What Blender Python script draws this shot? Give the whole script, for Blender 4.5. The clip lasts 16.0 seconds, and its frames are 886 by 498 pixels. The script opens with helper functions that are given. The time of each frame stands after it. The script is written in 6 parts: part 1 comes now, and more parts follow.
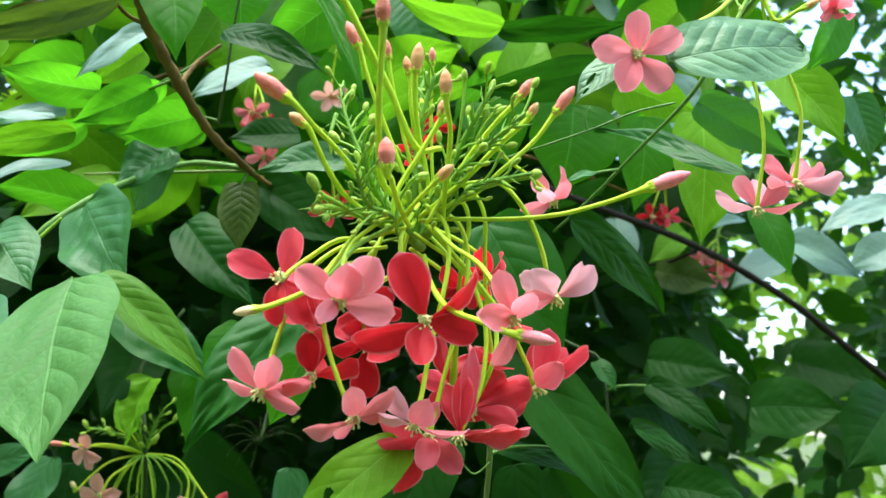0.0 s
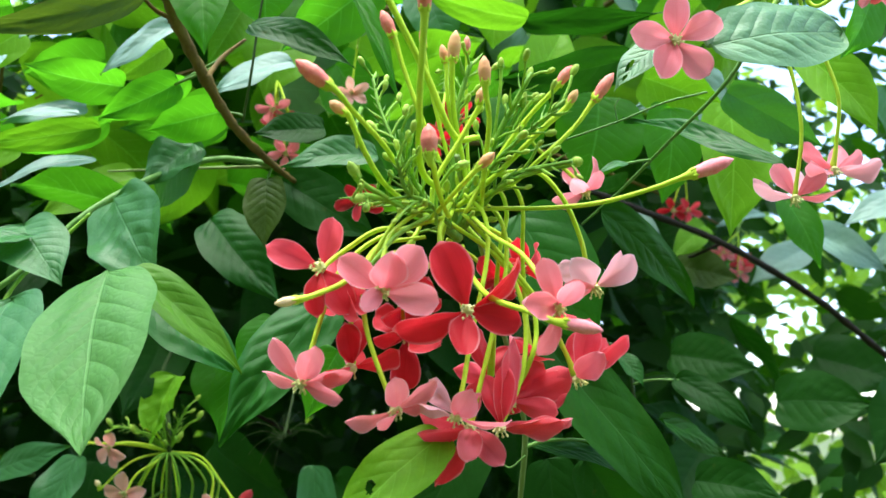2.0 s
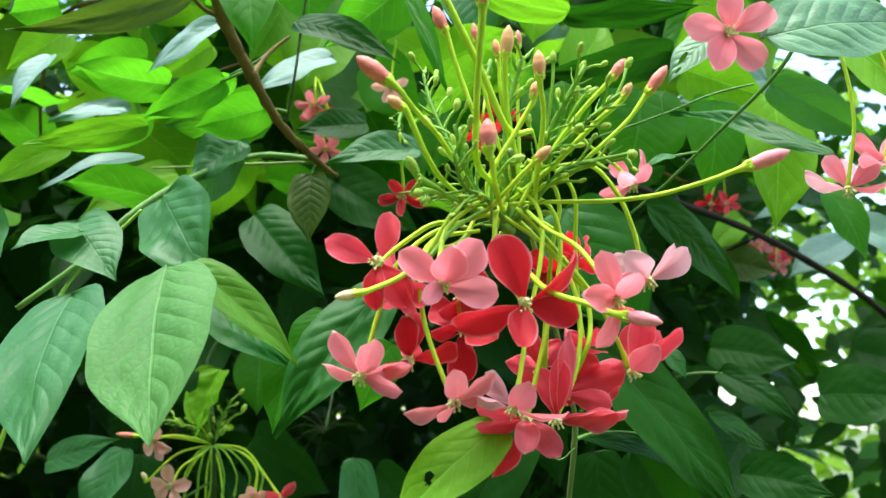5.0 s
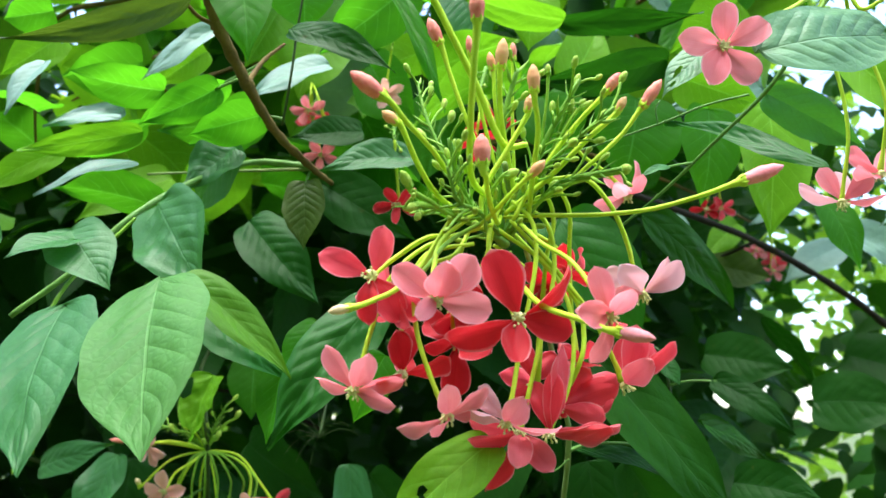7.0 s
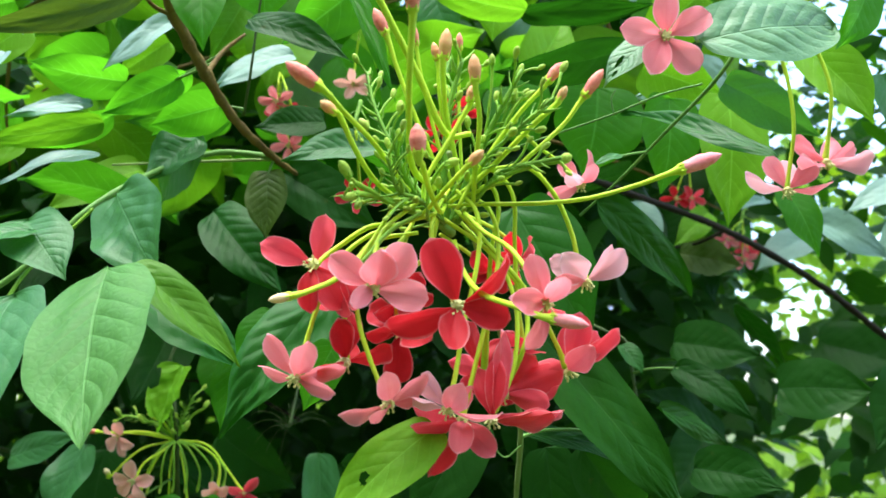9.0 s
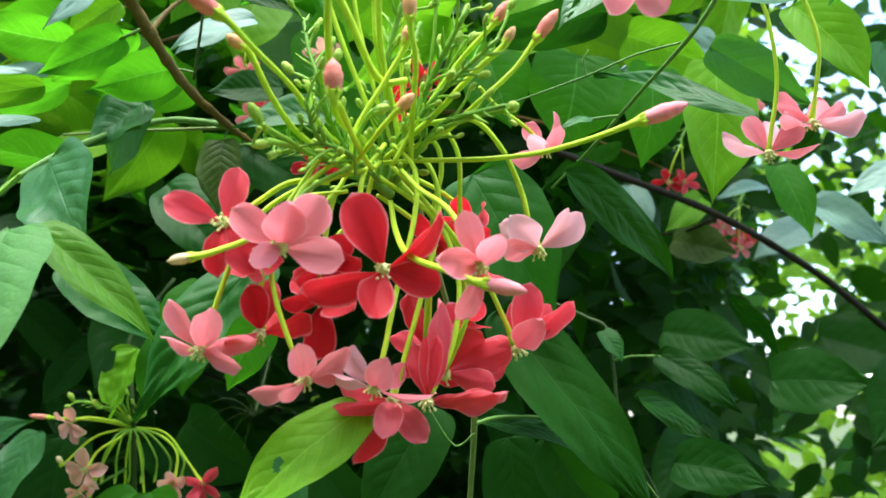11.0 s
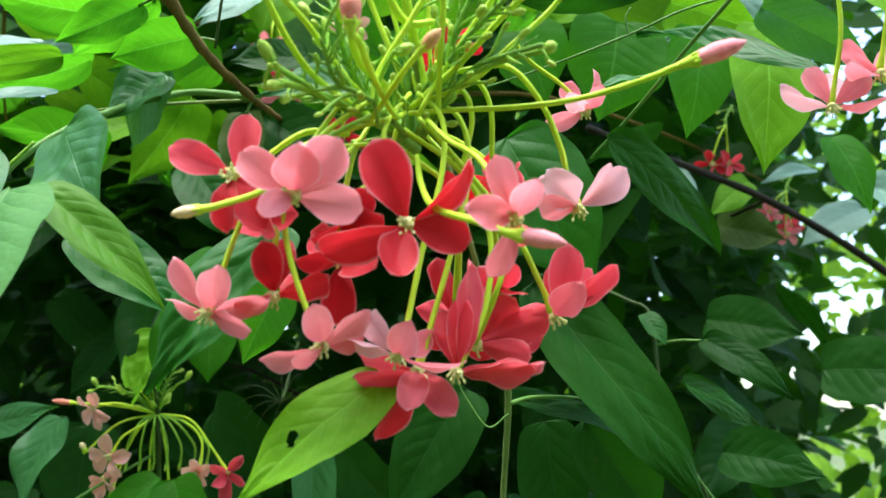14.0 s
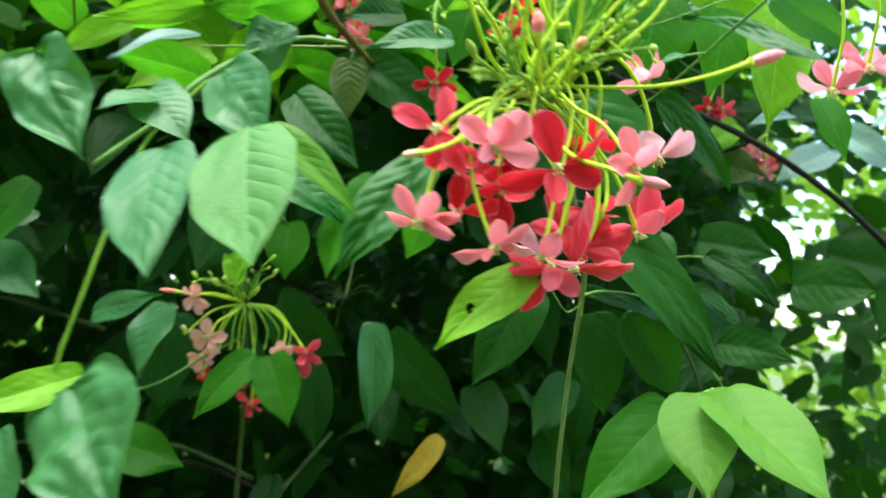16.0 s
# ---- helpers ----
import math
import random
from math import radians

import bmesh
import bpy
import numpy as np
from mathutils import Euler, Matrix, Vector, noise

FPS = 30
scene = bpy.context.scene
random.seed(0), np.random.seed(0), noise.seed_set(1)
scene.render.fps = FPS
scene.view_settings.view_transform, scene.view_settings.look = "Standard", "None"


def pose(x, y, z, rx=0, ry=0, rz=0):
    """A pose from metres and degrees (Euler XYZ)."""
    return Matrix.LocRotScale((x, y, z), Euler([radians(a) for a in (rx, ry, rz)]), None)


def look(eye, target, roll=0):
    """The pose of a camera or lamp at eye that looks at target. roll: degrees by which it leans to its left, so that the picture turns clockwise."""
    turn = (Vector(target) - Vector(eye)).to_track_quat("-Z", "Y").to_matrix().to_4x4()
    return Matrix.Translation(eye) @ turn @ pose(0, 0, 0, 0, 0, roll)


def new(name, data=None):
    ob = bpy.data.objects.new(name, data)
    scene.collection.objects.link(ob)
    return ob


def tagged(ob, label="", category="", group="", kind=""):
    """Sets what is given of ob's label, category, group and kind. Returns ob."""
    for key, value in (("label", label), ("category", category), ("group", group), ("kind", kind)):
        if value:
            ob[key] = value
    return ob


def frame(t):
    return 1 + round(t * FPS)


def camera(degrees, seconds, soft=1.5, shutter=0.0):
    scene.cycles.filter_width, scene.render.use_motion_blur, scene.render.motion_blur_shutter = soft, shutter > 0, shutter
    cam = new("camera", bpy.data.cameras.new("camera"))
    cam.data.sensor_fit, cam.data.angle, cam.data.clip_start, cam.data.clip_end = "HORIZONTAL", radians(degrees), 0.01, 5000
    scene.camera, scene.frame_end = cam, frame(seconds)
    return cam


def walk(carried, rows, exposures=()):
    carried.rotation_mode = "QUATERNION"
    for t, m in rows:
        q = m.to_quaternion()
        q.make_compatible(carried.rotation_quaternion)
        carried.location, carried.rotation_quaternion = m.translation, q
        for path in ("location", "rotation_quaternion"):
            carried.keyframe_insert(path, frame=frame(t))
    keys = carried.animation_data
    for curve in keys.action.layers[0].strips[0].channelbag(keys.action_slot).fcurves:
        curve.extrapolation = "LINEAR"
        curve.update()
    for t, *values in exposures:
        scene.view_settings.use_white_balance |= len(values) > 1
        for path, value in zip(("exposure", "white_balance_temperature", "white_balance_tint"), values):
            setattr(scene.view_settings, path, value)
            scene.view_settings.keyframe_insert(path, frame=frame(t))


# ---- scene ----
cam = camera(53.8, 16.0, soft=1.5, shutter=0.7)
# focused just behind the flowers, with the small opening of a phone's lens
cam.data.dof.use_dof, cam.data.dof.focus_distance, cam.data.dof.aperture_fstop = True, 0.39, 18.0
METRES, EYE, TILT, LEAN, TURN = 0.35, 1.45, 12.0, 0.0, 0.0
ROWS = [
    (0.0, 0.0, 0.0, 0.0, 0.0, 0.0, -0.0),
    (0.5, -0.0088, -0.0002, -0.0019, 0.14, 0.02, 0.14),
    (1.0, -0.0118, 0.0011, 0.0008, 0.28, 0.05, 0.3),
    (1.5, -0.0169, 0.0059, -0.0027, 0.42, 0.04, 0.38),
    (2.0, -0.0352, 0.0107, -0.0122, 0.52, 0.05, 0.44),
    (2.5, -0.0319, 0.0185, -0.0087, 0.67, 0.12, 0.62),
    (3.0, -0.0315, 0.01, -0.0, 0.87, 0.27, 0.87),
    (3.5, -0.0322, 0.0067, 0.0104, 1.14, 0.32, 1.01),
    (4.0, -0.0414, 0.0065, 0.0061, 1.52, 0.2, 0.98),
    (4.5, -0.0645, -0.0032, -0.0032, 1.87, -0.08, 0.85),
    (5.0, -0.0686, 0.0022, -0.013, 2.17, -0.28, 0.76),
    (7.5, -0.0633, 0.0016, 0.0045, 1.85, -0.32, 0.56),
    (8.0, -0.0544, -0.0042, 0.0012, 1.69, -0.46, 0.7),
    (8.5, -0.0383, -0.0046, -0.0084, 1.6, -0.69, 0.89),
    (9.0, -0.0126, -0.0047, -0.0003, 1.28, -0.93, 0.77),
    (9.5, 0.0026, -0.0112, -0.0155, 0.95, -1.14, 0.38),
    (10.0, 0.046, 0.0223, -0.0195, 1.17, -1.3, 0.28),
    (12.5, 0.0691, 0.1795, -0.0596, 2.95, -0.83, 0.34),
    (13.0, 0.0722, 0.1882, -0.0601, 3.4, -0.85, 0.31),
    (13.5, 0.0674, 0.1873, -0.071, 3.76, -0.88, 0.37),
    (14.0, 0.0639, 0.1828, -0.0815, 4.11, -1.12, 0.32),
    (14.5, 0.0715, 0.187, -0.0893, 4.47, -1.84, 0.26),
    (15.0, 0.0313, 0.1403, -0.1737, 4.33, -2.68, -0.16),
    (15.5, -0.0081, 0.0217, -0.143, 3.23, -3.9, -1.16),
    (16.0, -0.1355, -0.1962, -0.0548, 1.47, -6.6, -2.01),
]
walk(cam, [(t, pose(0, 0, EYE, TILT, LEAN, TURN) @ pose(METRES * x, METRES * y, METRES * z, 90 + pitch, roll, yaw)) for t, x, y, z, yaw, pitch, roll in ROWS],
     [(0.0, 2.5), (9.0, 2.55), (12.0, 2.5), (14.4, 2.55), (15.0, 3.02), (15.5, 3.08), (16.0, 2.8)])

# ---- light: bright overcast day ----
SUN_UP, SUN_TURN = 80.0, 200.0
world = bpy.data.worlds.new("overcast_sky")
scene.world = world
world.use_nodes = True
wn, wl = world.node_tree.nodes, world.node_tree.links
sky = wn.new("ShaderNodeTexSky")
sky.sky_type, sky.sun_disc = "NISHITA", False
sky.sun_elevation, sky.sun_rotation = radians(SUN_UP), radians(SUN_TURN)
sky.air_density, sky.dust_density, sky.ozone_density = 1.0, 1.5, 1.0
wn["Background"].inputs["Strength"].default_value = 0.15
wl.new(sky.outputs[0], wn["Background"].inputs["Color"])
sun = new("sun", bpy.data.lights.new("sun", "SUN"))
sun.data.energy, sun.data.angle, sun.data.color = 1.5, radians(60), (1.0, 0.97, 0.94)
az, el = radians(SUN_TURN), radians(SUN_UP)
sun.matrix_basis = look((0, 0, 0), (-math.sin(az) * math.cos(el), -math.cos(az) * math.cos(el), -math.sin(el)))


# ---- materials ----
def material(name):
    m = bpy.data.materials.new(name)
    m.use_nodes = True
    n, l = m.node_tree.nodes, m.node_tree.links
    return m, n, l, n["Principled BSDF"]


def calc(n, l, op, a, b=None):
    k = n.new("ShaderNodeMath")
    k.operation = op
    for i, v in enumerate((a, b)):
        if v is None:
            continue
        if isinstance(v, (int, float)):
            k.inputs[i].default_value = v
        else:
            l.new(v, k.inputs[i])
    return k.outputs[0]


def blend(n, l, fac, a, b, how="MIX"):
    k = n.new("ShaderNodeMix")
    k.data_type, k.blend_type = "RGBA", how
    for sock, v in ((k.inputs[0], fac), (k.inputs[6], a), (k.inputs[7], b)):
        if isinstance(v, (int, float)):
            sock.default_value = v
        elif isinstance(v, tuple):
            sock.default_value = (*v, 1)
        else:
            l.new(v, sock)
    return k.outputs[2]


def noisy(n, l, scale, detail=4.0, vec=None, rough=0.55):
    k = n.new("ShaderNodeTexNoise")
    k.inputs["Scale"].default_value, k.inputs["Detail"].default_value = scale, detail
    k.inputs["Roughness"].default_value = rough
    if vec is None:
        vec = n.new("ShaderNodeTexCoord").outputs["Object"]
    l.new(vec, k.inputs["Vector"])
    return k.outputs[0]


def span(n, l, v, a, b, c=0.0, d=1.0):
    k = n.new("ShaderNodeMapRange")
    k.inputs[1].default_value, k.inputs[2].default_value = a, b
    k.inputs[3].default_value, k.inputs[4].default_value = c, d
    l.new(v, k.inputs[0])
    return k.outputs[0]


def thin_sheet(m, n, l, p, colour, glow, share):
    """Light passes through a living leaf or petal: part of the surface is translucent."""
    tr = n.new("ShaderNodeBsdfTranslucent")
    if isinstance(glow, tuple):
        tr.inputs[0].default_value = (*glow, 1)
    else:
        l.new(glow, tr.inputs[0])
    mix = n.new("ShaderNodeMixShader")
    mix.inputs[0].default_value = share
    l.new(p.outputs[0], mix.inputs[1])
    l.new(tr.outputs[0], mix.inputs[2])
    l.new(mix.outputs[0], n["Material Output"].inputs[0])
    l.new(colour, p.inputs["Base Color"])


def leaf_material(name, deep, light, through_colour, rough=0.42, share=0.42, island=False, veins=7.0, spots=0.0, gloss=0.2, relief=0.5, light_veins=False):
    m, n, l, p = material(name)
    uv = n.new("ShaderNodeUVMap")
    sep = n.new("ShaderNodeSeparateXYZ")
    l.new(uv.outputs[0], sep.inputs[0])
    side = calc(n, l, "ABSOLUTE", calc(n, l, "MULTIPLY", calc(n, l, "SUBTRACT", sep.outputs[0], 0.5), 2.0))
    run = calc(n, l, "SUBTRACT", sep.outputs[1], calc(n, l, "MULTIPLY", calc(n, l, "POWER", side, 1.15), 0.31))
    wave = calc(n, l, "ABSOLUTE", calc(n, l, "SUBTRACT", calc(n, l, "FRACT", calc(n, l, "MULTIPLY", run, veins)), 0.5))
    # side veins thin out towards the margin, and fine cross veins net the cells between them
    fade = span(n, l, side, 0.97, 0.45)
    lateral = calc(n, l, "MULTIPLY", span(n, l, wave, 0.462, 0.49), fade)
    mid = span(n, l, side, 0.034, 0.012)
    vein = calc(n, l, "MAXIMUM", lateral, mid)
    mapping = n.new("ShaderNodeMapping")
    mapping.inputs["Scale"].default_value = (13, 19, 1)
    l.new(uv.outputs[0], mapping.inputs[0])
    cells = n.new("ShaderNodeTexVoronoi")
    cells.feature = "DISTANCE_TO_EDGE"
    cells.inputs["Scale"].default_value = 1.0
    l.new(mapping.outputs[0], cells.inputs["Vector"])
    net = span(n, l, cells.outputs["Distance"], 0.10, 0.01)
    fine = noisy(n, l, 420.0, 3.0)
    blotch = noisy(n, l, 26.0, 5.0)
    if island:
        rnd = n.new("ShaderNodeNewGeometry").outputs["Random Per Island"]
    else:
        rnd = n.new("ShaderNodeObjectInfo").outputs["Random"]
    tone = calc(n, l, "ADD", calc(n, l, "MULTIPLY", rnd, 0.65), calc(n, l, "MULTIPLY", span(n, l, blotch, 0.35, 0.7), 0.35))
    body = blend(n, l, tone, deep, light)
    grain = span(n, l, fine, 0.3, 0.7, 0.93, 1.06)
    gr = n.new("ShaderNodeCombineColor")
    for i in range(3):
        l.new(grain, gr.inputs[i])
    body = blend(n, l, 1.0, body, gr.outputs[0], "MULTIPLY")
    pale = tuple(min(1.0, 1.45 * c + 0.03) for c in light)
    body = blend(n, l, calc(n, l, "MULTIPLY", net, 0.10), body, tuple(0.6 * c for c in deep))
    # without light_veins, groove shade is darkened into the side veins
    col = blend(n, l, calc(n, l, "MULTIPLY", lateral, 0.24 if light_veins else 0.16), body, pale if light_veins else tuple(0.75 * c for c in deep))
    col = blend(n, l, calc(n, l, "MULTIPLY", mid, 0.45 if light_veins else 0.22), col, pale)
    if spots:
        fleck = span(n, l, noisy(n, l, 95.0, 2.0), 0.70, 0.76)
        col = blend(n, l, calc(n, l, "MULTIPLY", fleck, spots), col, (0.16, 0.10, 0.03))
    glow = blend(n, l, tone, tuple(0.8 * c for c in through_colour), through_colour)
    glow = blend(n, l, calc(n, l, "MULTIPLY", vein, 0.34 if light_veins else 0.3), glow, tuple(min(1.0, (1.6 if light_veins else 0.6) * c + (0.09 if light_veins else 0)) for c in through_colour))
    glow = blend(n, l, calc(n, l, "MULTIPLY", net, 0.16), glow, tuple(0.6 * c for c in through_colour))
    thin_sheet(m, n, l, p, col, glow, share)
    l.new(span(n, l, blotch, 0.3, 0.7, rough - 0.06, rough + 0.08), p.inputs["Roughness"])
    p.inputs["Specular IOR Level"].default_value = gloss
    # the blade swells between its veins
    pillow = calc(n, l, "SUBTRACT", 1.0, calc(n, l, "POWER", calc(n, l, "MULTIPLY", wave, 2.0), 2.6))
    height = calc(n, l, "MULTIPLY", calc(n, l, "MULTIPLY", pillow, 0.55), fade)
    height = calc(n, l, "SUBTRACT", height, calc(n, l, "MULTIPLY", mid, 0.35))
    height = calc(n, l, "ADD", height, calc(n, l, "MULTIPLY", span(n, l, cells.outputs["Distance"], 0.0, 0.35), 0.15))
    height = calc(n, l, "ADD", height, calc(n, l, "MULTIPLY", fine, 0.05))
    b = n.new("ShaderNodeBump")
    b.inputs["Strength"].default_value, b.inputs["Distance"].default_value = (0.2 if island else relief), 0.0013
    l.new(height, b.inputs["Height"])
    l.new(b.outputs[0], p.inputs["Normal"])
    return m


def petal_material(name, inner, outer, share=0.3):
    m, n, l, p = material(name)
    uv = n.new("ShaderNodeUVMap")
    sep = n.new("ShaderNodeSeparateXYZ")
    l.new(uv.outputs[0], sep.inputs[0])
    side = calc(n, l, "ABSOLUTE", calc(n, l, "MULTIPLY", calc(n, l, "SUBTRACT", sep.outputs[0], 0.5), 2.0))
    edge = calc(n, l, "MAXIMUM", span(n, l, side, 0.86, 1.0), span(n, l, sep.outputs[1], 0.93, 1.0))
    vein = calc(n, l, "SUBTRACT", 1.0, span(n, l, side, 0.0, 0.09))
    rnd = n.new("ShaderNodeObjectInfo").outputs["Random"]
    mapping = n.new("ShaderNodeMapping")
    mapping.inputs["Scale"].default_value = (26, 1.2, 1)
    l.new(uv.outputs[0], mapping.inputs[0])
    streak = noisy(n, l, 1.0, 3.0, mapping.outputs[0])
    patch = noisy(n, l, 120.0, 3.0)
    tone = calc(n, l, "ADD", calc(n, l, "MULTIPLY", span(n, l, streak, 0.3, 0.7), 0.22), calc(n, l, "MULTIPLY", rnd, 0.4))
    tone = calc(n, l, "ADD", tone, calc(n, l, "MULTIPLY", span(n, l, patch, 0.35, 0.7), 0.2))
    # paler towards the tip, a little deeper along the middle vein and at the throat
    tone = calc(n, l, "ADD", tone, span(n, l, sep.outputs[1], 0.15, 0.95, -0.12, 0.22))
    tone = calc(n, l, "SUBTRACT", tone, calc(n, l, "MULTIPLY", vein, 0.08))
    col = blend(n, l, tone, inner, outer)
    rim = calc(n, l, "MULTIPLY", edge, span(n, l, patch, 0.35, 0.65, 0.25, 0.8))
    col = blend(n, l, rim, col, tuple(min(1, c * 0.55 + 0.36) for c in outer))
    thin_sheet(m, n, l, p, col, col, share)
    p.inputs["Roughness"].default_value = 0.5
    p.inputs["Specular IOR Level"].default_value = 0.3
    p.inputs["Sheen Weight"].default_value = 0.15
    b = n.new("ShaderNodeBump")
    b.inputs["Strength"].default_value, b.inputs["Distance"].default_value = 0.35, 0.0005
    l.new(calc(n, l, "SUBTRACT", streak, calc(n, l, "MULTIPLY", vein, 0.25)), b.inputs["Height"])
    l.new(b.outputs[0], p.inputs["Normal"])
    return m


def stem_material(name, a, b, scale, rough=0.5, bump=0.0004, share=0.0):
    m, n, l, p = material(name)
    big, small = noisy(n, l, scale, 4.0), noisy(n, l, scale * 6, 4.0)
    f = calc(n, l, "ADD", calc(n, l, "MULTIPLY", span(n, l, big, 0.35, 0.68), 0.65), calc(n, l, "MULTIPLY", span(n, l, small, 0.3, 0.7), 0.35))
    col = blend(n, l, f, a, b)
    l.new(col, p.inputs["Base Color"])
    p.inputs["Roughness"].default_value = rough
    p.inputs["Specular IOR Level"].default_value = 0.22
    k = n.new("ShaderNodeBump")
    k.inputs["Strength"].default_value, k.inputs["Distance"].default_value = 0.6, bump
    l.new(small, k.inputs["Height"])
    l.new(k.outputs[0], p.inputs["Normal"])
    if share:
        thin_sheet(m, n, l, p, col, col, share)
    return m


LEAF = {
    "pale": leaf_material("leaf_fresh_pale", (0.056, 0.185, 0.034), (0.081, 0.235, 0.051), (0.13, 0.37, 0.025), 0.46, 0.33, gloss=0.18, relief=0.6, light_veins=True),
    "fresh": leaf_material("leaf_fresh_green", (0.07, 0.205, 0.018), (0.1, 0.255, 0.03), (0.16, 0.40, 0.012), 0.42, 0.38, gloss=0.12, relief=0.3),
    # green leaves with the sky's pale bluish reflection put into their colour
    "sky_sheen": leaf_material("leaf_sky_sheen", (0.165, 0.31, 0.23), (0.225, 0.38, 0.30), (0.12, 0.32, 0.06), 0.36, 0.25, gloss=0.28, relief=0.12),
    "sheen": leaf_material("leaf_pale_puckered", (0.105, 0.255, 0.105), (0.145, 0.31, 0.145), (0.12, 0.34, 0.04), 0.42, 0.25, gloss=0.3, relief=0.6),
    # young lime leaves; the same colour also stands in for backlight
    "lime": leaf_material("leaf_young_backlit_lime", (0.13, 0.36, 0.012), (0.185, 0.45, 0.02), (0.18, 0.50, 0.012), 0.42, 0.46, spots=0.06, gloss=0.15, relief=0.18, light_veins=True),
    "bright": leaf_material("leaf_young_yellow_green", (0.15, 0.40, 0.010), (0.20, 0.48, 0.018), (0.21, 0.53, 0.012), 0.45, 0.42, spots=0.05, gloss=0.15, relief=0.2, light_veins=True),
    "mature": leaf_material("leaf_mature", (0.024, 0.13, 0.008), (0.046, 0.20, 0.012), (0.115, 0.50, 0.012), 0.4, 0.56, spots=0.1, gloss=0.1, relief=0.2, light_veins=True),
    "glossy": leaf_material("leaf_glossy_green", (0.012, 0.088, 0.010), (0.024, 0.125, 0.014), (0.03, 0.22, 0.006), 0.42, 0.32, spots=0.08, gloss=0.16, relief=0.32),
    # dark green of old leaves, darkened further to stand in for hedge shade
    "deep": leaf_material("leaf_old_shaded", (0.008, 0.045, 0.0065), (0.017, 0.074, 0.0105), (0.02, 0.13, 0.004), 0.36, 0.3, spots=0.15, gloss=0.06, relief=0.3),
    # leaf green with shade darkened into it, for leaves that hang in shade
    "smooth": leaf_material("leaf_shade_green", (0.010, 0.060, 0.004), (0.016, 0.075, 0.005), (0.02, 0.13, 0.004), 0.42, 0.2, spots=0.1, gloss=0.05, relief=0.3),
    "grey": leaf_material("leaf_bluish", (0.032, 0.142, 0.034), (0.055, 0.195, 0.054), (0.075, 0.30, 0.02), 0.38, 0.32, gloss=0.22, relief=0.38),
    "yellow": leaf_material("leaf_yellowed", (0.40, 0.28, 0.02), (0.55, 0.40, 0.04), (0.6, 0.4, 0.02), 0.5, 0.35, spots=0.7),
    "olive": leaf_material("leaf_fading_olive", (0.048, 0.095, 0.014), (0.078, 0.138, 0.024), (0.10, 0.185, 0.012), 0.46, 0.33, spots=0.25, gloss=0.15),
}
# one leaf mass in two tones: hedge shade darkened in, sunlight brightened in
MASS_SHADED = leaf_material("leaf_mass_shaded", (0.008, 0.037, 0.008), (0.022, 0.085, 0.013), (0.04, 0.19, 0.004), 0.5, 0.35, True, gloss=0.04)
MASS_SUNLIT = leaf_material("leaf_mass_sunlit", (0.08, 0.21, 0.012), (0.21, 0.37, 0.03), (0.28, 0.49, 0.015), 0.5, 0.45, True, gloss=0.1)
PETAL = {
    "red": petal_material("petal_red", (0.52, 0.004, 0.010), (0.74, 0.024, 0.040), 0.42),
    "rose": petal_material("petal_rose", (0.74, 0.026, 0.052), (0.92, 0.115, 0.155), 0.44),
    "coral": petal_material("petal_coral", (0.78, 0.07, 0.10), (0.92, 0.21, 0.245), 0.44),
    "pink": petal_material("petal_pink", (0.84, 0.15, 0.182), (0.95, 0.34, 0.385), 0.44),
    "blush": petal_material("petal_blush", (0.86, 0.38, 0.43), (0.95, 0.57, 0.62), 0.38),
    "salmon": petal_material("petal_salmon", (0.90, 0.38, 0.31), (0.95, 0.55, 0.46), 0.42),
}
TUBE = stem_material("flower_tube_green", (0.44, 0.69, 0.03), (0.62, 0.84, 0.065), 60, 0.45, share=0.15)
STALK = stem_material("stalk_dark_green", (0.10, 0.26, 0.025), (0.19, 0.39, 0.045), 80, 0.5)
RACHIS = stem_material("stalk_green", (0.15, 0.36, 0.025), (0.27, 0.50, 0.05), 80, 0.5)
YOUNG_BUD = stem_material("young_bud_green", (0.26, 0.46, 0.04), (0.45, 0.62, 0.10), 150, 0.5, share=0.15)
BUD = {
    "pink": stem_material("bud_pink", (0.80, 0.17, 0.15), (0.90, 0.43, 0.28), 160, 0.5, share=0.15),
    "rose": stem_material("bud_rose", (0.86, 0.24, 0.27), (0.94, 0.42, 0.42), 160, 0.5, share=0.15),
    "peach": stem_material("bud_peach", (0.78, 0.34, 0.17), (0.72, 0.50, 0.18), 160, 0.5, share=0.15),
    "cream": stem_material("bud_cream", (0.75, 0.58, 0.28), (0.85, 0.74, 0.46), 160, 0.5, share=0.15),
}
STAMEN = stem_material("stamen_yellow_green", (0.52, 0.58, 0.14), (0.80, 0.78, 0.42), 300, 0.5)
BARK = stem_material("bark_brown", (0.085, 0.055, 0.013), (0.19, 0.135, 0.033), 70, 0.75, 0.0012)
DARK_BARK = stem_material("bark_dark", (0.009, 0.007, 0.005), (0.026, 0.02, 0.014), 60, 0.8, 0.0015)
DARK_VINE = stem_material("vine_dark_green", (0.025, 0.05, 0.012), (0.06, 0.11, 0.025), 60, 0.55, 0.0006)
VINE = stem_material("vine_green", (0.07, 0.19, 0.03), (0.14, 0.30, 0.06), 60, 0.5, 0.0006)
GREEN_WOOD = stem_material("vine_grey_green", (0.13, 0.21, 0.05), (0.23, 0.32, 0.10), 60, 0.6, 0.0008)
GRASS = stem_material("grass_and_soil", (0.05, 0.06, 0.025), (0.10, 0.15, 0.04), 1.2, 0.9, 0.02)


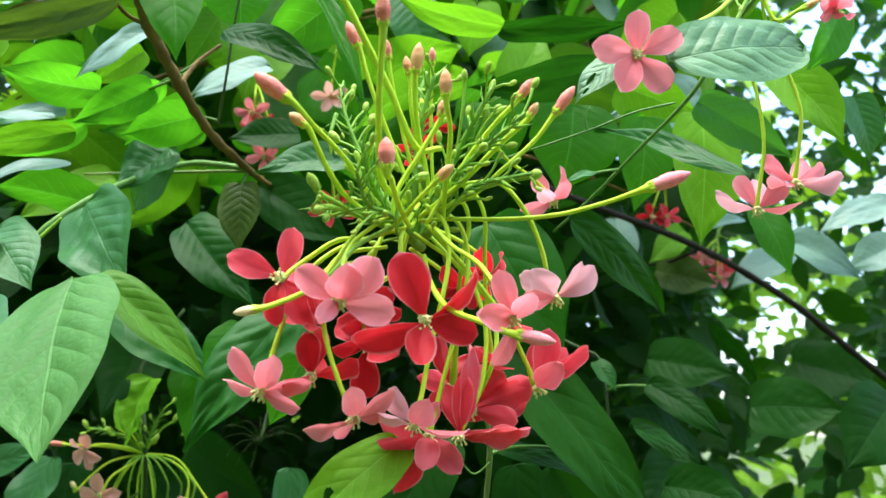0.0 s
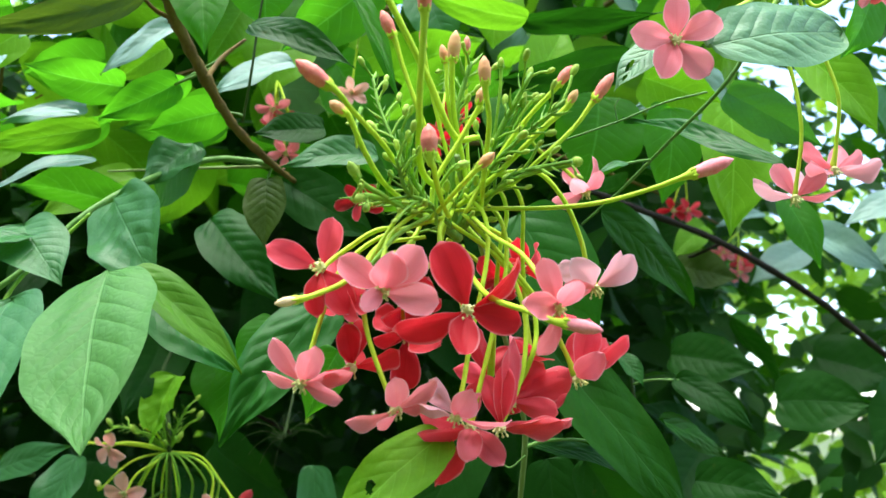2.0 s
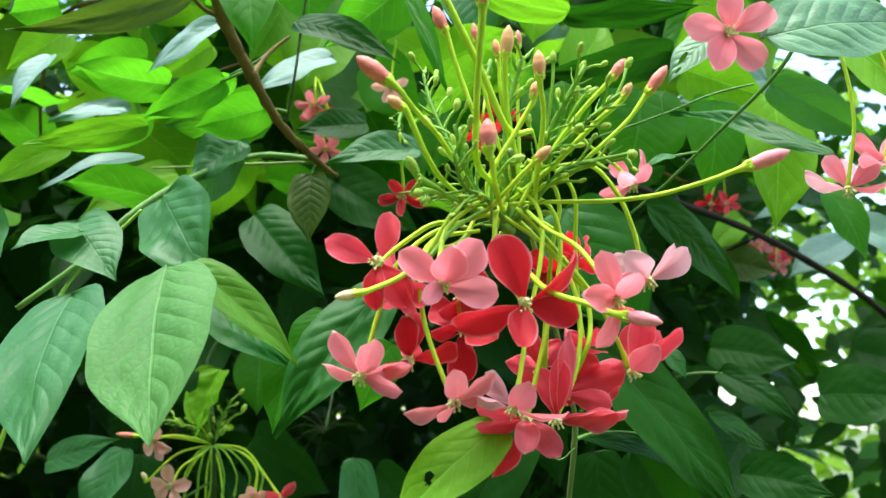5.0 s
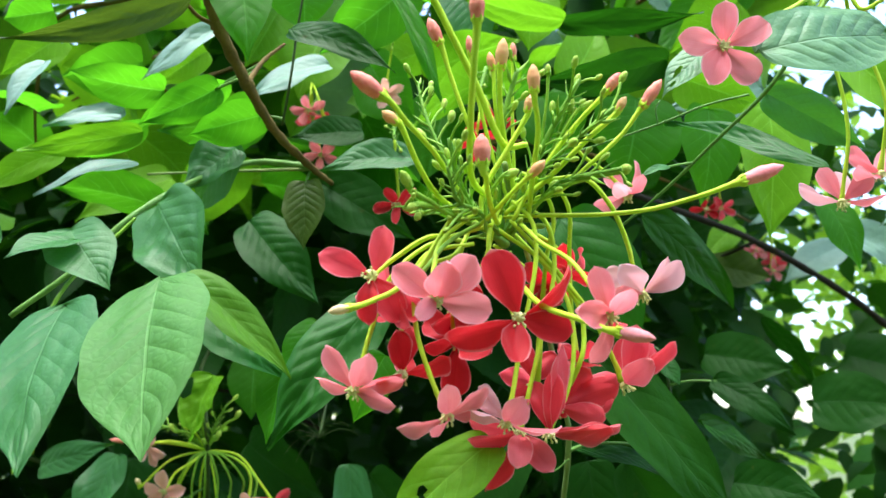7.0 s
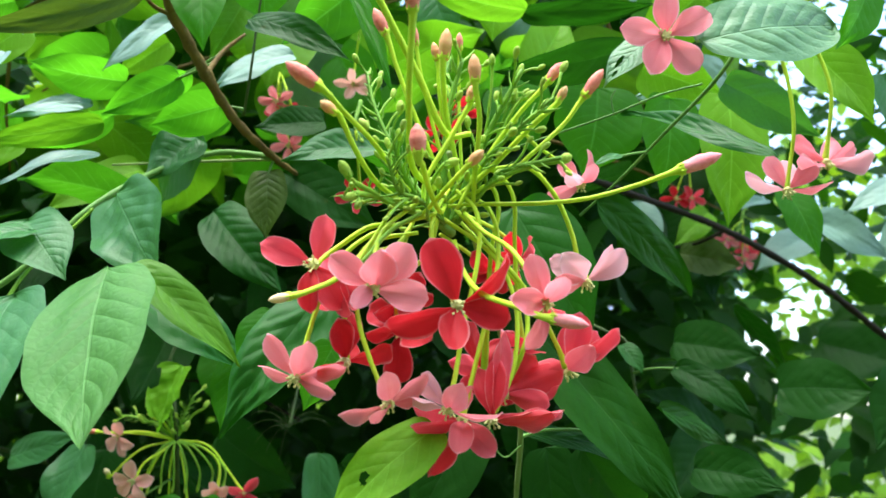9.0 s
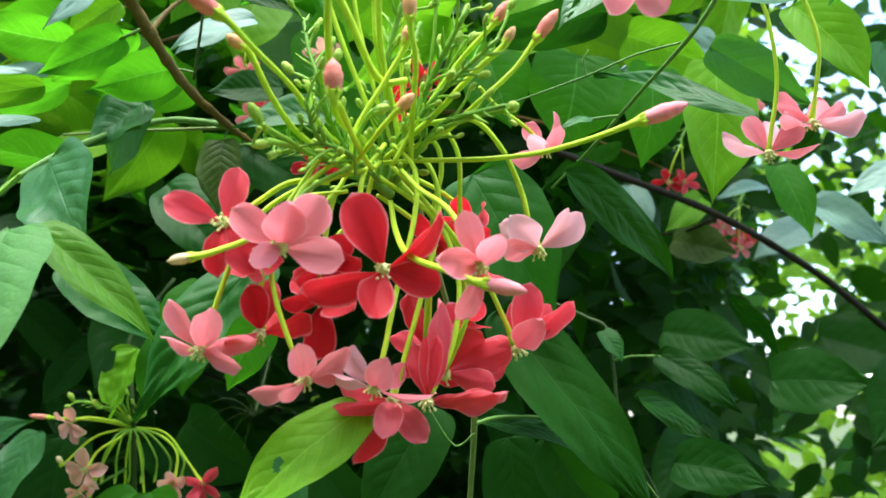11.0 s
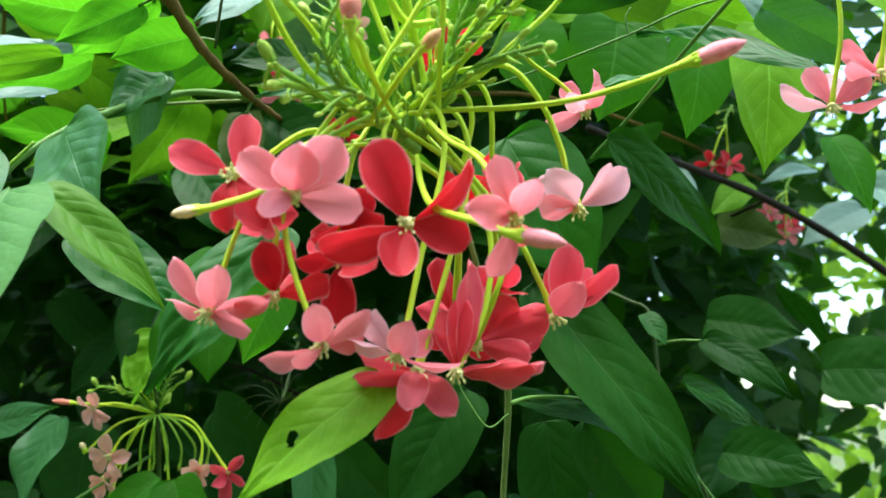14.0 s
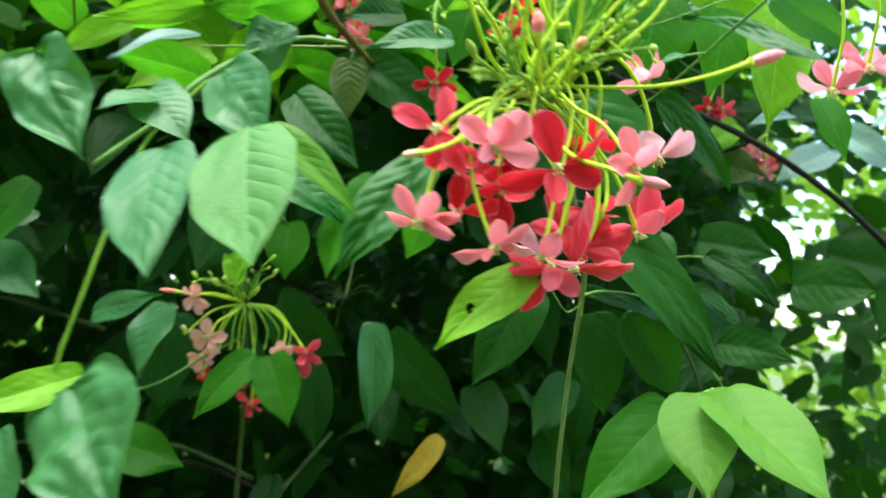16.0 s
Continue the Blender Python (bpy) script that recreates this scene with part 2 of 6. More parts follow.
# ---- builders ----
def mesh_object(name, verts, faces, mat, parent=None, uvs=None, label="", smooth=True):
    me = bpy.data.meshes.new(name)
    me.from_pydata([tuple(v) for v in verts], [], faces)
    me.materials.append(mat)
    if smooth:
        me.shade_smooth()
    if uvs is not None:
        layer = me.uv_layers.new(name="UVMap")
        idx = np.zeros(len(me.loops), dtype=np.int32)
        me.loops.foreach_get("vertex_index", idx)
        layer.data.foreach_set("uv", np.asarray(uvs, dtype=np.float32)[idx].ravel())
    ob = new(name, me)
    if parent is not None:
        ob.parent = parent
        ob.matrix_parent_inverse = Matrix.Identity(4)
    if label:
        tagged(ob, label)
    return ob


def glide(points, steps):
    """A smooth line through the points (Catmull-Rom)."""
    p = [np.array(q, float) for q in points]
    p = [2 * p[0] - p[1]] + p + [2 * p[-1] - p[-2]]
    out = []
    for i in range(1, len(p) - 2):
        for k in range(steps):
            t = k / steps
            a, b, c, d = p[i - 1:i + 3]
            out.append(0.5 * ((2 * b) + (c - a) * t + (2 * a - 5 * b + 4 * c - d) * t * t + (3 * b - a - 3 * c + d) * t ** 3))
    out.append(p[-2])
    return out


def sweep(points, radii, sides=8, steps=6, wobble=0.0, verts=None, faces=None):
    """A round tube along a smooth line; radii are spread evenly along it."""
    line = np.array(glide(points, steps))
    verts = [] if verts is None else verts
    faces = [] if faces is None else faces
    n = len(line)
    r = np.interp(np.linspace(0, 1, n), np.linspace(0, 1, len(radii)), radii)
    way = np.gradient(line, axis=0)
    way /= np.linalg.norm(way, axis=1)[:, None] + 1e-12
    ref = np.array((0.31, 0.2, 0.93)) if abs(way[0][2]) < 0.9 else np.array((1.0, 0.1, 0.0))
    base = len(verts)
    for i in range(n):
        ref = ref - way[i] * ref.dot(way[i])
        ref /= np.linalg.norm(ref) + 1e-12
        side = np.cross(way[i], ref)
        for k in range(sides):
            a = 2 * math.pi * k / sides
            rr = r[i] * (1 + wobble * math.sin(3 * a + i * 1.7) * 0.5 + wobble * math.sin(i * 2.3))
            verts.append(line[i] + rr * (math.cos(a) * ref + math.sin(a) * side))
    for i in range(n - 1):
        for k in range(sides):
            a, b = base + i * sides + k, base + i * sides + (k + 1) % sides
            faces.append((a, b, b + sides, a + sides))
    faces.append(tuple(base + k for k in reversed(range(sides))))
    faces.append(tuple(base + (n - 1) * sides + k for k in range(sides)))
    return verts, faces


def unit(v):
    v = np.array(v, float)
    return v / (np.linalg.norm(v) + 1e-12)


STEMS = {}


def shoot(name, label, at):
    """One climbing shoot: an empty that carries its stem and leaves."""
    ob = new(name)
    ob.empty_display_size = 0.02
    tagged(ob, label, "plant", "creeper shoots")
    STEMS[ob.name] = []
    return ob


def stem(owner, points, radii, mat, name="stem", label="", wobble=0.06):
    v, f = sweep(points, radii, 10, 8, wobble)
    STEMS[owner.name].extend(glide(points, 8))
    return mesh_object(name, v, f, mat, owner, label=label)


def node(owner, at, way, r, mat):
    """The swollen ring where a leaf pair leaves the stem."""
    p, w = np.array(at, float), unit(way)
    v, f = sweep([p - w * r * 1.6, p - w * r * 0.6, p + w * r * 0.6, p + w * r * 1.6], [r * 0.8, r * 1.22, r * 1.22, r * 0.8], 10, 4, 0.08)
    return mesh_object("node", v, f, mat, owner)


RNG = random.Random(7)


# half width of a creeper leaf along its midrib: broad near the base, drawn out into a drip tip
BLADE_T = np.array((0.0, 0.02, 0.05, 0.1, 0.2, 0.3, 0.4, 0.5, 0.6, 0.7, 0.8, 0.87, 0.93, 1.0))
BLADE_W = np.array((0.0, 0.36, 0.58, 0.77, 0.93, 0.99, 1.0, 0.97, 0.87, 0.70, 0.45, 0.26, 0.12, 0.0))


def blade(t, slim=1.0, blunt=0.0):
    w = float(np.interp(t ** slim, BLADE_T, BLADE_W))
    return (1 - blunt) * w + blunt * math.sqrt(max(0.0, 1 - (2 * t - 1) ** 2)) ** 0.9


def leaf(owner, base, tip, width, face, kind, fold=0.18, arch=0.06, wave=0.035, quilt=0.008, crumple=0.011, cuts=(), petiole=True, name="leaf", label="", slim=1.0, blunt=0.0):
    """An ovate, pointed creeper leaf: folded along its midrib, arched, puckered between its side veins."""
    a, b = np.array(base, float), np.array(tip, float)
    size = np.linalg.norm(b - a)
    d = (b - a) / size
    n = np.array(face, float)
    n = unit(n - d * n.dot(d))
    s = np.cross(d, n)
    rows, cols = (70, 41) if cuts else (40, 23)
    ph, ph2, skew = RNG.uniform(0, 6.3), RNG.uniform(0, 6.3), RNG.uniform(-0.03, 0.03)
    count = RNG.uniform(7.2, 9.4)
    uneven = RNG.uniform(-0.06, 0.06)
    outline = [blade(i / rows, slim, blunt) for i in range(rows + 1)]
    outline = [outline[0]] + [0.25 * outline[i - 1] + 0.5 * outline[i] + 0.25 * outline[i + 1] for i in range(1, rows)] + [outline[rows]]
    verts, uvs = [], []
    for i in range(rows + 1):
        t = i / rows
        half = 0.5 * width * outline[i]
        mid = a + d * size * t + n * size * arch * 4 * t * (1 - t) + s * size * skew * math.sin(math.pi * t)
        for k in range(cols + 1):
            u = 2 * k / cols - 1
            au = abs(u)
            along = t * count / 7 + 0.02 * noise.noise((2 * u + ph2, 5 * t, ph))
            run = along - 0.31 * au ** 1.15
            bulge = abs(math.sin(math.pi * 7.0 * run)) ** 0.7 * (1 - au ** 3) * min(1, au * 5)
            lift = half * (fold * au) + size * (wave * au * au * math.sin(9 * t + ph + (1.3 if u > 0 else 0)) * 0.5 + 0.32 * quilt * bulge)
            lift += size * 0.008 * math.sin(5 * t + 3 * u + ph2)
            lift += size * crumple * (noise.noise((1.7 * u + ph, 3.5 * t, ph2)) + 0.5 * noise.noise((4 * u + ph, 8 * t, ph2)))
            edge = 1 + 0.02 * (math.sin(17 * t + ph) + noise.noise((9 * t, ph, 2.0 if u > 0 else 5.0))) * au
            verts.append(mid + s * u * half * (1 + uneven * (1 if u > 0 else -1)) * edge - d * half * au ** 1.6 * max(0.03, 0.40 * (1 - 3.2 * t)) + n * lift)
            uvs.append((0.5 + 0.5 * u, along))
    faces = []
    for i in range(rows):
        for k in range(cols):
            t, u = (i + 0.5) / rows, 2 * (k + 0.5) / cols - 1
            if any(((t - ct) / rt) ** 2 + ((u - cu) / ru) ** 2 < 1 for ct, cu, rt, ru in cuts):
                continue
            q = i * (cols + 1) + k
            faces.append((q, q + 1, q + cols + 2, q + cols + 1))
    ob = mesh_object(name, verts, faces, LEAF[kind], owner, uvs, label)
    if petiole:
        near = STEMS.get(owner.name) or []
        goal = min(near, key=lambda p: np.linalg.norm(p - a)) if near else None
        gap = 0.0 if goal is None else np.linalg.norm(goal - a)
        if 0.002 < gap < 0.04 and (a - goal).dot(d) > 0.3 * gap:
            w = 0.0007 + 0.008 * width
            v, f = sweep([a + d * 0.003, 0.5 * (a + goal) - d * 0.05 * gap, goal], [w, w * 0.9, w * 1.25], 6, 4)
            mesh_object("petiole", v, f, RACHIS if kind in ("pale", "fresh") else VINE, ob)
    return ob


def cluster(name, label):
    ob = new(name)
    ob.empty_display_size = 0.02
    return tagged(ob, label, "flower cluster", "flower clusters")


def petal(owner, centre, tip, axis, kind, wide, roll=0.0):
    c, v = np.array(centre, float), np.array(tip, float)
    size = np.linalg.norm(v)
    d = v / size
    n = np.array(axis, float)
    n = unit(n - d * n.dot(d))
    s = np.cross(d, n)
    n, s = n * math.cos(roll) + s * math.sin(roll), s * math.cos(roll) - n * math.sin(roll)
    rows, cols = 16, 10
    cup, back, twist = RNG.uniform(0.1, 0.36), RNG.uniform(-0.22, 0.16), RNG.uniform(-0.5, 0.5)
    ruf, ph = RNG.uniform(0.008, 0.028), RNG.uniform(0, 6.3)
    peak, blunt = RNG.uniform(0.54, 0.64), RNG.uniform(2.1, 3.0)
    verts, uvs = [], []
    for i in range(rows + 1):
        t = 1 - (1 - i / rows) ** 2.1
        swell = math.sin(0.5 * math.pi * t / peak) ** 1.15 if t < peak else max(0.0, 1 - ((t - peak) / (1 - peak)) ** blunt) ** 0.45
        half = 0.5 * wide * size * (0.10 * (1 - t) + swell)
        half *= 1 + 1.6 * ruf * math.sin(10 * t + 2 * ph)
        for k in range(cols + 1):
            u = 2 * k / cols - 1
            lift = cup * half * u * u * 1.4 + size * (back * (t * t - t) * 1.6 + 0.05 * math.sin(math.pi * t))
            lift -= size * 0.022 * math.exp(-(u / 0.16) ** 2) * math.sin(math.pi * min(1.0, t * 1.1))
            lift += twist * half * u * t + size * ruf * (math.sin(7 * t + 2.5 * u + ph) + abs(u) * math.sin(13 * t + 5 * u + 2 * ph))
            out = t - 0.05 * (1 - math.cos(u * 1.4)) * (t ** 4)
            verts.append(c + d * size * (0.05 + 0.95 * out) + s * u * half + n * (lift + 0.0008))
            uvs.append((0.5 + 0.5 * u, t))
    faces = [(i * (cols + 1) + k, i * (cols + 1) + k + 1, (i + 1) * (cols + 1) + k + 1, (i + 1) * (cols + 1) + k) for i in range(rows) for k in range(cols)]
    return mesh_object("petal", verts, faces, PETAL[kind], owner, uvs)


def flower(owner, centre, axis, tips, kind, tube, wide=0.43, thick=0.00105):
    """A five-petalled flower at the end of its long calyx tube. A petal: its tip from the centre, then its turn, breadth and tint where they are its own."""
    c, ax = np.array(centre, float), unit(axis)
    pts = [np.array(q, float) for q in tube]
    end = c - ax * 0.001
    v, f = sweep(pts + [end], [thick * 0.8] + [thick * 0.92] * 4 + [thick * 1.6], 8, 6, 0.03)
    body = mesh_object("flower", v, f, TUBE, owner)
    # throat and stamens
    v, f = [], []
    x = unit(np.cross(ax, (0.3, 0.8, 0.52)))
    y = np.cross(ax, x)
    for k in range(9):
        a = 2.4 * k
        r = 0.0009 if k % 2 else 0.0015
        out = math.cos(a) * x + math.sin(a) * y
        h = RNG.uniform(0.0022, 0.0039)
        tip = c + ax * h + out * r * 1.9
        sweep([c + out * r * 0.5, c + ax * h * 0.5 + out * r, tip], [0.0004, 0.00034, 0.0003], 5, 3, 0, v, f)
        sweep([tip - out * 0.0003, tip + ax * 0.0004, tip + ax * 0.001 + out * 0.0003], [0.0003, 0.0006, 0.0003], 5, 2, 0, v, f)
    sweep([c - ax * 0.0005, c + ax * 0.0012, c + ax * 0.0024], [0.0016, 0.0026, 0.0012], 8, 3, 0, v, f)
    mesh_object("stamen_tuft", v, f, STAMEN, body)
    for tip in tips:
        roll, share, tint = (*tip[3:], *(0.0, wide, kind)[len(tip) - 3:])
        petal(body, centre, tip[:3], axis, tint, share * RNG.uniform(0.96, 1.04), roll)
    return body


def bud(owner, tip, base, tube, kind="pink", fat=0.0042, thick=0.0012):
    """A closed bud on its calyx tube."""
    t, b = np.array(tip, float), np.array(base, float)
    d = t - b
    v, f = sweep([b - d * 0.06, b + d * 0.2, b + d * 0.5, b + d * 0.8, t], [fat * 0.42, fat * 0.64, fat * 0.78, fat * 0.56, fat * 0.1], 10, 4, 0.03)
    body = mesh_object("bud", v, f, BUD[kind] if kind in BUD else YOUNG_BUD, owner)
    pts = [np.array(q, float) for q in tube]
    v, f = sweep(pts + [b - d * 0.25, b + d * 0.1], [thick * 0.72] + [thick * 0.86] * 4 + [thick * 1.05, fat * 0.62], 8, 6, 0.03)
    # five sepal points
    e = unit(d)
    x = unit(np.cross(e, (0.2, 0.5, 0.84)))
    y = np.cross(e, x)
    for k in range(5):
        a = 1.2566 * k
        out = math.cos(a) * x + math.sin(a) * y
        sweep([b + out * fat * 0.45, b + e * 0.0014 + out * fat * 0.56, b + e * 0.0024 + out * fat * 0.6], [0.0006, 0.0005, 0.0002], 5, 2, 0, v, f)
    mesh_object("tube", v, f, TUBE if kind != "green" else RACHIS, body)
    return body


def spray(owner, points, r0, r1, count, seed, reach=0.012):
    """A green flower stalk set with small closed buds and bracts."""
    rng = random.Random(seed)
    v, f = sweep(points, [r0, 0.5 * (r0 + r1), r1], 8, 6, 0.05)
    axis = glide(points, 12)
    st = mesh_object("stalk", v, f, STALK, owner)
    # narrow pointed bracts in pairs up the stalk
    v, f = [], []
    for i in range(5, len(axis) - 3, 3):
        p, way = axis[i], unit(axis[i + 1] - axis[i])
        side = unit(np.cross(way, (rng.uniform(-1, 1), rng.uniform(-1, 1), rng.uniform(-1, 1))))
        for g in (side, -side):
            far = rng.uniform(0.0035, 0.0075)
            go = unit(g + way * rng.uniform(0.5, 1.1))
            sweep([p, p + go * far * 0.5, p + go * far + way * 0.0016], [0.0005, 0.0004, 0.0001], 5, 3, 0, v, f)
    mesh_object("bract_whorl", v, f, STALK, st)
    for k in range(count):
        i = int((0.12 + 0.88 * k / max(1, count - 1)) * (len(axis) - 2))
        p, way = axis[i], unit(axis[i + 1] - axis[i])
        side = unit(np.cross(way, (rng.uniform(-1, 1), rng.uniform(-1, 1), rng.uniform(-1, 1))))
        go = unit(way * rng.uniform(0.5, 1.3) + side)
        far = reach * rng.uniform(0.5, 1.25)
        q = p + go * far
        v, f = sweep([p, p + go * far * 0.5 + way * 0.001, q], [0.0006, 0.0005, 0.0007], 6, 3)
        stalk = mesh_object("bud_stalk", v, f, RACHIS, st)
        e = unit(go + way * 0.5)
        size = rng.uniform(0.003, 0.0055)
        fat = size * rng.uniform(0.26, 0.36)
        v, f = sweep([q - e * 0.0006, q + e * size * 0.35, q + e * size * 0.8, q + e * size], [fat * 0.5, fat, fat * 0.8, fat * 0.1], 7, 3)
        mesh_object("young_bud", v, f, YOUNG_BUD, st)
        if rng.random() < 0.35:
            g = unit(side * -1 + way)
            sweep_pts = [p, p + g * 0.004, p + g * 0.008 + way * 0.002]
            v, f = sweep(sweep_pts, [0.0005, 0.0009, 0.0001], 5, 3)
            mesh_object("bract", v, f, RACHIS, st)
    return st


# ---- the shoots: stems and large leaves ----

main_shoot = shoot("creeper_shoot", "upright grey-green creeper stem with drooping dark leaves below the cluster", None)
stem(main_shoot, [(0.0207, 0.5512, 1.2617), (0.0193, 0.5045, 1.3373), (0.0207, 0.471, 1.3985), (0.0231, 0.4413, 1.4422), (0.0198, 0.4218, 1.4614), (0.0046, 0.3849, 1.5151), (-0.006, 0.36, 1.5457), (-0.0096, 0.345, 1.5582)], [0.0015, 0.0014, 0.0013, 0.0015, 0.0012, 0.0012, 0.0012, 0.0012], GREEN_WOOD)
stem(main_shoot, [(0.0231, 0.4415, 1.4409), (0.037, 0.4511, 1.444), (0.0651, 0.472, 1.4418), (0.1001, 0.5163, 1.4257), (0.1352, 0.5451, 1.3867)], [0.001, 0.0009, 0.0008, 0.0007, 0.0006], VINE, name='side_stem')
stem(main_shoot, [(0.0233, 0.4424, 1.4368), (0.0147, 0.4436, 1.4312), (0.0062, 0.4414, 1.4418), (0.0005, 0.4391, 1.4524)], [0.00045, 0.0004, 0.0003], VINE, name='tendril')
leaf(main_shoot, (-0.0154, 0.3463, 1.4467), (-0.0578, 0.3308, 1.409), 0.0248, (-0.25, -0.91, 0.32), "bright", fold=0.1, arch=0.05, cuts=((0.575, 0.3, 0.036, 0.15), (0.6, 0.2, 0.022, 0.13)), label='bright lime leaf with an insect hole')
leaf(main_shoot, (0.0226, 0.4471, 1.559), (0.0615, 0.4422, 1.4861), 0.0480, (-0.2, -0.95, 0.16), "glossy", quilt=0.02)
# these two take the shade-darkened green
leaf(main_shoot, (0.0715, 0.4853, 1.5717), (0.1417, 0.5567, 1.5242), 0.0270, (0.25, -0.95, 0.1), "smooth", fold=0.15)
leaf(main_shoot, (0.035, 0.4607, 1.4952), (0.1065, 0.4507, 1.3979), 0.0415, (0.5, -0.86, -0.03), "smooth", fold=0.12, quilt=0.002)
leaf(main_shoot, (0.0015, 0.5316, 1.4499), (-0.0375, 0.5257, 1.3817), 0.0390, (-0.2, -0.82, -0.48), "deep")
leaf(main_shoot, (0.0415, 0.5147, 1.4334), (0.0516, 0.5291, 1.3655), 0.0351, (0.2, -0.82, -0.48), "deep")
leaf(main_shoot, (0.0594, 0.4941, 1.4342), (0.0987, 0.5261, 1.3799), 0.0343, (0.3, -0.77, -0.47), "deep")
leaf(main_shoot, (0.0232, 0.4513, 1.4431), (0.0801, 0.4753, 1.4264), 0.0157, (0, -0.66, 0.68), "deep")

low_right_shoot = shoot("creeper_shoot", "creeper shoot with fresh light green paired leaves", None)
stem(low_right_shoot, [(0.0895, 0.5073, 1.276), (0.1033, 0.4827, 1.3433), (0.0932, 0.4276, 1.3862), (0.0941, 0.4266, 1.391)], [0.0014, 0.0013, 0.0012, 0.0011], GREEN_WOOD)
leaf(low_right_shoot, (0.086, 0.4218, 1.3894), (0.0782, 0.3763, 1.3388), 0.0428, (-0.35, -0.9, 0.17), "fresh", fold=0.2)
leaf(low_right_shoot, (0.0931, 0.4168, 1.3892), (0.1333, 0.3607, 1.3403), 0.0480, (0.35, -0.91, 0.21), "fresh", fold=0.2, quilt=0.018)
leaf(low_right_shoot, (0.0814, 0.4653, 1.3773), (0.0219, 0.4365, 1.3203), 0.0427, (-0.2, -0.89, 0.32), "mature")

left_shoot = shoot("creeper_shoot", "creeper shoot with large fresh pale green leaves", None)
stem(left_shoot, [(-0.2857, 0.4684, 1.3626), (-0.2868, 0.4561, 1.3818), (-0.2666, 0.443, 1.434), (-0.2485, 0.4411, 1.4911), (-0.2405, 0.4499, 1.5221), (-0.2319, 0.4657, 1.5437), (-0.2193, 0.4678, 1.5579), (-0.2104, 0.4679, 1.567)], [0.0013, 0.0012, 0.0012, 0.0011, 0.0011, 0.001, 0.0009], RACHIS)
leaf(left_shoot, (-0.155, 0.3605, 1.5144), (-0.1350, 0.2985, 1.4407), 0.0520, (-0.2, -0.8, 0.5), "pale", fold=0.1, arch=0.025, quilt=0.012, slim=1.22, label='large pale green leaf with raised veins')
leaf(left_shoot, (-0.1475, 0.3643, 1.5154), (-0.1012, 0.3756, 1.4721), 0.0205, (0.2, -0.75, 0.63), "fresh", fold=0.2, arch=0.09)
leaf(left_shoot, (-0.2002, 0.3717, 1.5048), (-0.1840, 0.3122, 1.4350), 0.0450, (-0.2, -0.85, 0.4), "grey", fold=0.1, arch=0.025, quilt=0.01)
leaf(left_shoot, (-0.1627, 0.4265, 1.5112), (-0.1123, 0.4345, 1.474), 0.0310, (0.1, -0.75, 0.66), "glossy", quilt=0.018, crumple=0.025)
leaf(left_shoot, (-0.0685, 0.4163, 1.5118), (-0.1147, 0.3951, 1.4424), 0.0331, (-0.1, -0.95, 0.16), "glossy", quilt=0.045, fold=0.1, crumple=0.03)
leaf(left_shoot, (-0.117, 0.4416, 1.4885), (-0.1239, 0.4306, 1.4443), 0.0228, (-0.3, -0.94, 0.11), "mature")
leaf(left_shoot, (-0.0963, 0.4184, 1.501), (-0.1131, 0.4135, 1.4774), 0.0182, (0, -0.83, 0.54), "mature")
leaf(left_shoot, (-0.0623, 0.3915, 1.4837), (-0.0764, 0.3928, 1.4539), 0.0199, (0.1, -0.99, 0.1), "mature", fold=0.15)
leaf(left_shoot, (-0.1821, 0.6026, 1.597), (-0.1254, 0.5754, 1.5324), 0.0408, (0.1, -0.96, 0.2), "glossy", quilt=0.04)
leaf(left_shoot, (-0.2051, 0.4886, 1.5801), (-0.1647, 0.45, 1.5214), 0.0477, (0, -0.94, -0.15), "grey", quilt=0.016, wave=0.06, crumple=0.025)
leaf(left_shoot, (-0.2395, 0.4586, 1.5529), (-0.2628, 0.4313, 1.5374), 0.0247, (-0.1, -0.75, 0.66), "grey", quilt=0.02)
leaf(left_shoot, (-0.3121, 0.4532, 1.5783), (-0.2657, 0.4276, 1.5064), 0.0503, (-0.1, -0.96, 0.2), "grey", quilt=0.02, wave=0.12, crumple=0.045)
leaf(left_shoot, (-0.2469, 0.4675, 1.5606), (-0.2119, 0.4447, 1.5226), 0.0367, (0.1, -0.83, 0.54), "grey")
leaf(left_shoot, (-0.4546, 0.7468, 1.5438), (-0.5046, 0.7339, 1.4604), 0.0468, (-0.1, -0.94, 0.31), "mature")

low_left_shoot = shoot("creeper_shoot", "creeper shoot with a broad puckered green leaf", None)
stem(low_left_shoot, [(-0.2847, 0.5716, 1.1657), (-0.2771, 0.5244, 1.2917), (-0.2774, 0.4937, 1.3396), (-0.2849, 0.4669, 1.3695)], [0.0018, 0.0016, 0.0014], DARK_VINE)
leaf(low_left_shoot, (-0.2716, 0.4483, 1.3753), (-0.2201, 0.3954, 1.3095), 0.0777, (-0.15, -0.99, 0.12), "grey", quilt=0.03, wave=0.1, crumple=0.06, fold=0.15)
leaf(low_left_shoot, (-0.2716, 0.4643, 1.382), (-0.3279, 0.4278, 1.3611), 0.0256, (0, -0.94, 0.31), "lime", fold=0.3)
leaf(low_left_shoot, (-0.3568, 0.5348, 1.3389), (-0.3346, 0.5166, 1.2799), 0.0322, (-0.3, -0.96, 0.2), "grey")
leaf(low_left_shoot, (-0.505, 0.852, 1.5299), (-0.5502, 0.8087, 1.4931), 0.0405, (0, -0.89, 0.32), "grey")
leaf(low_left_shoot, (-0.4997, 0.7612, 1.4762), (-0.4365, 0.7399, 1.432), 0.0468, (0, -0.89, 0.32), "grey")

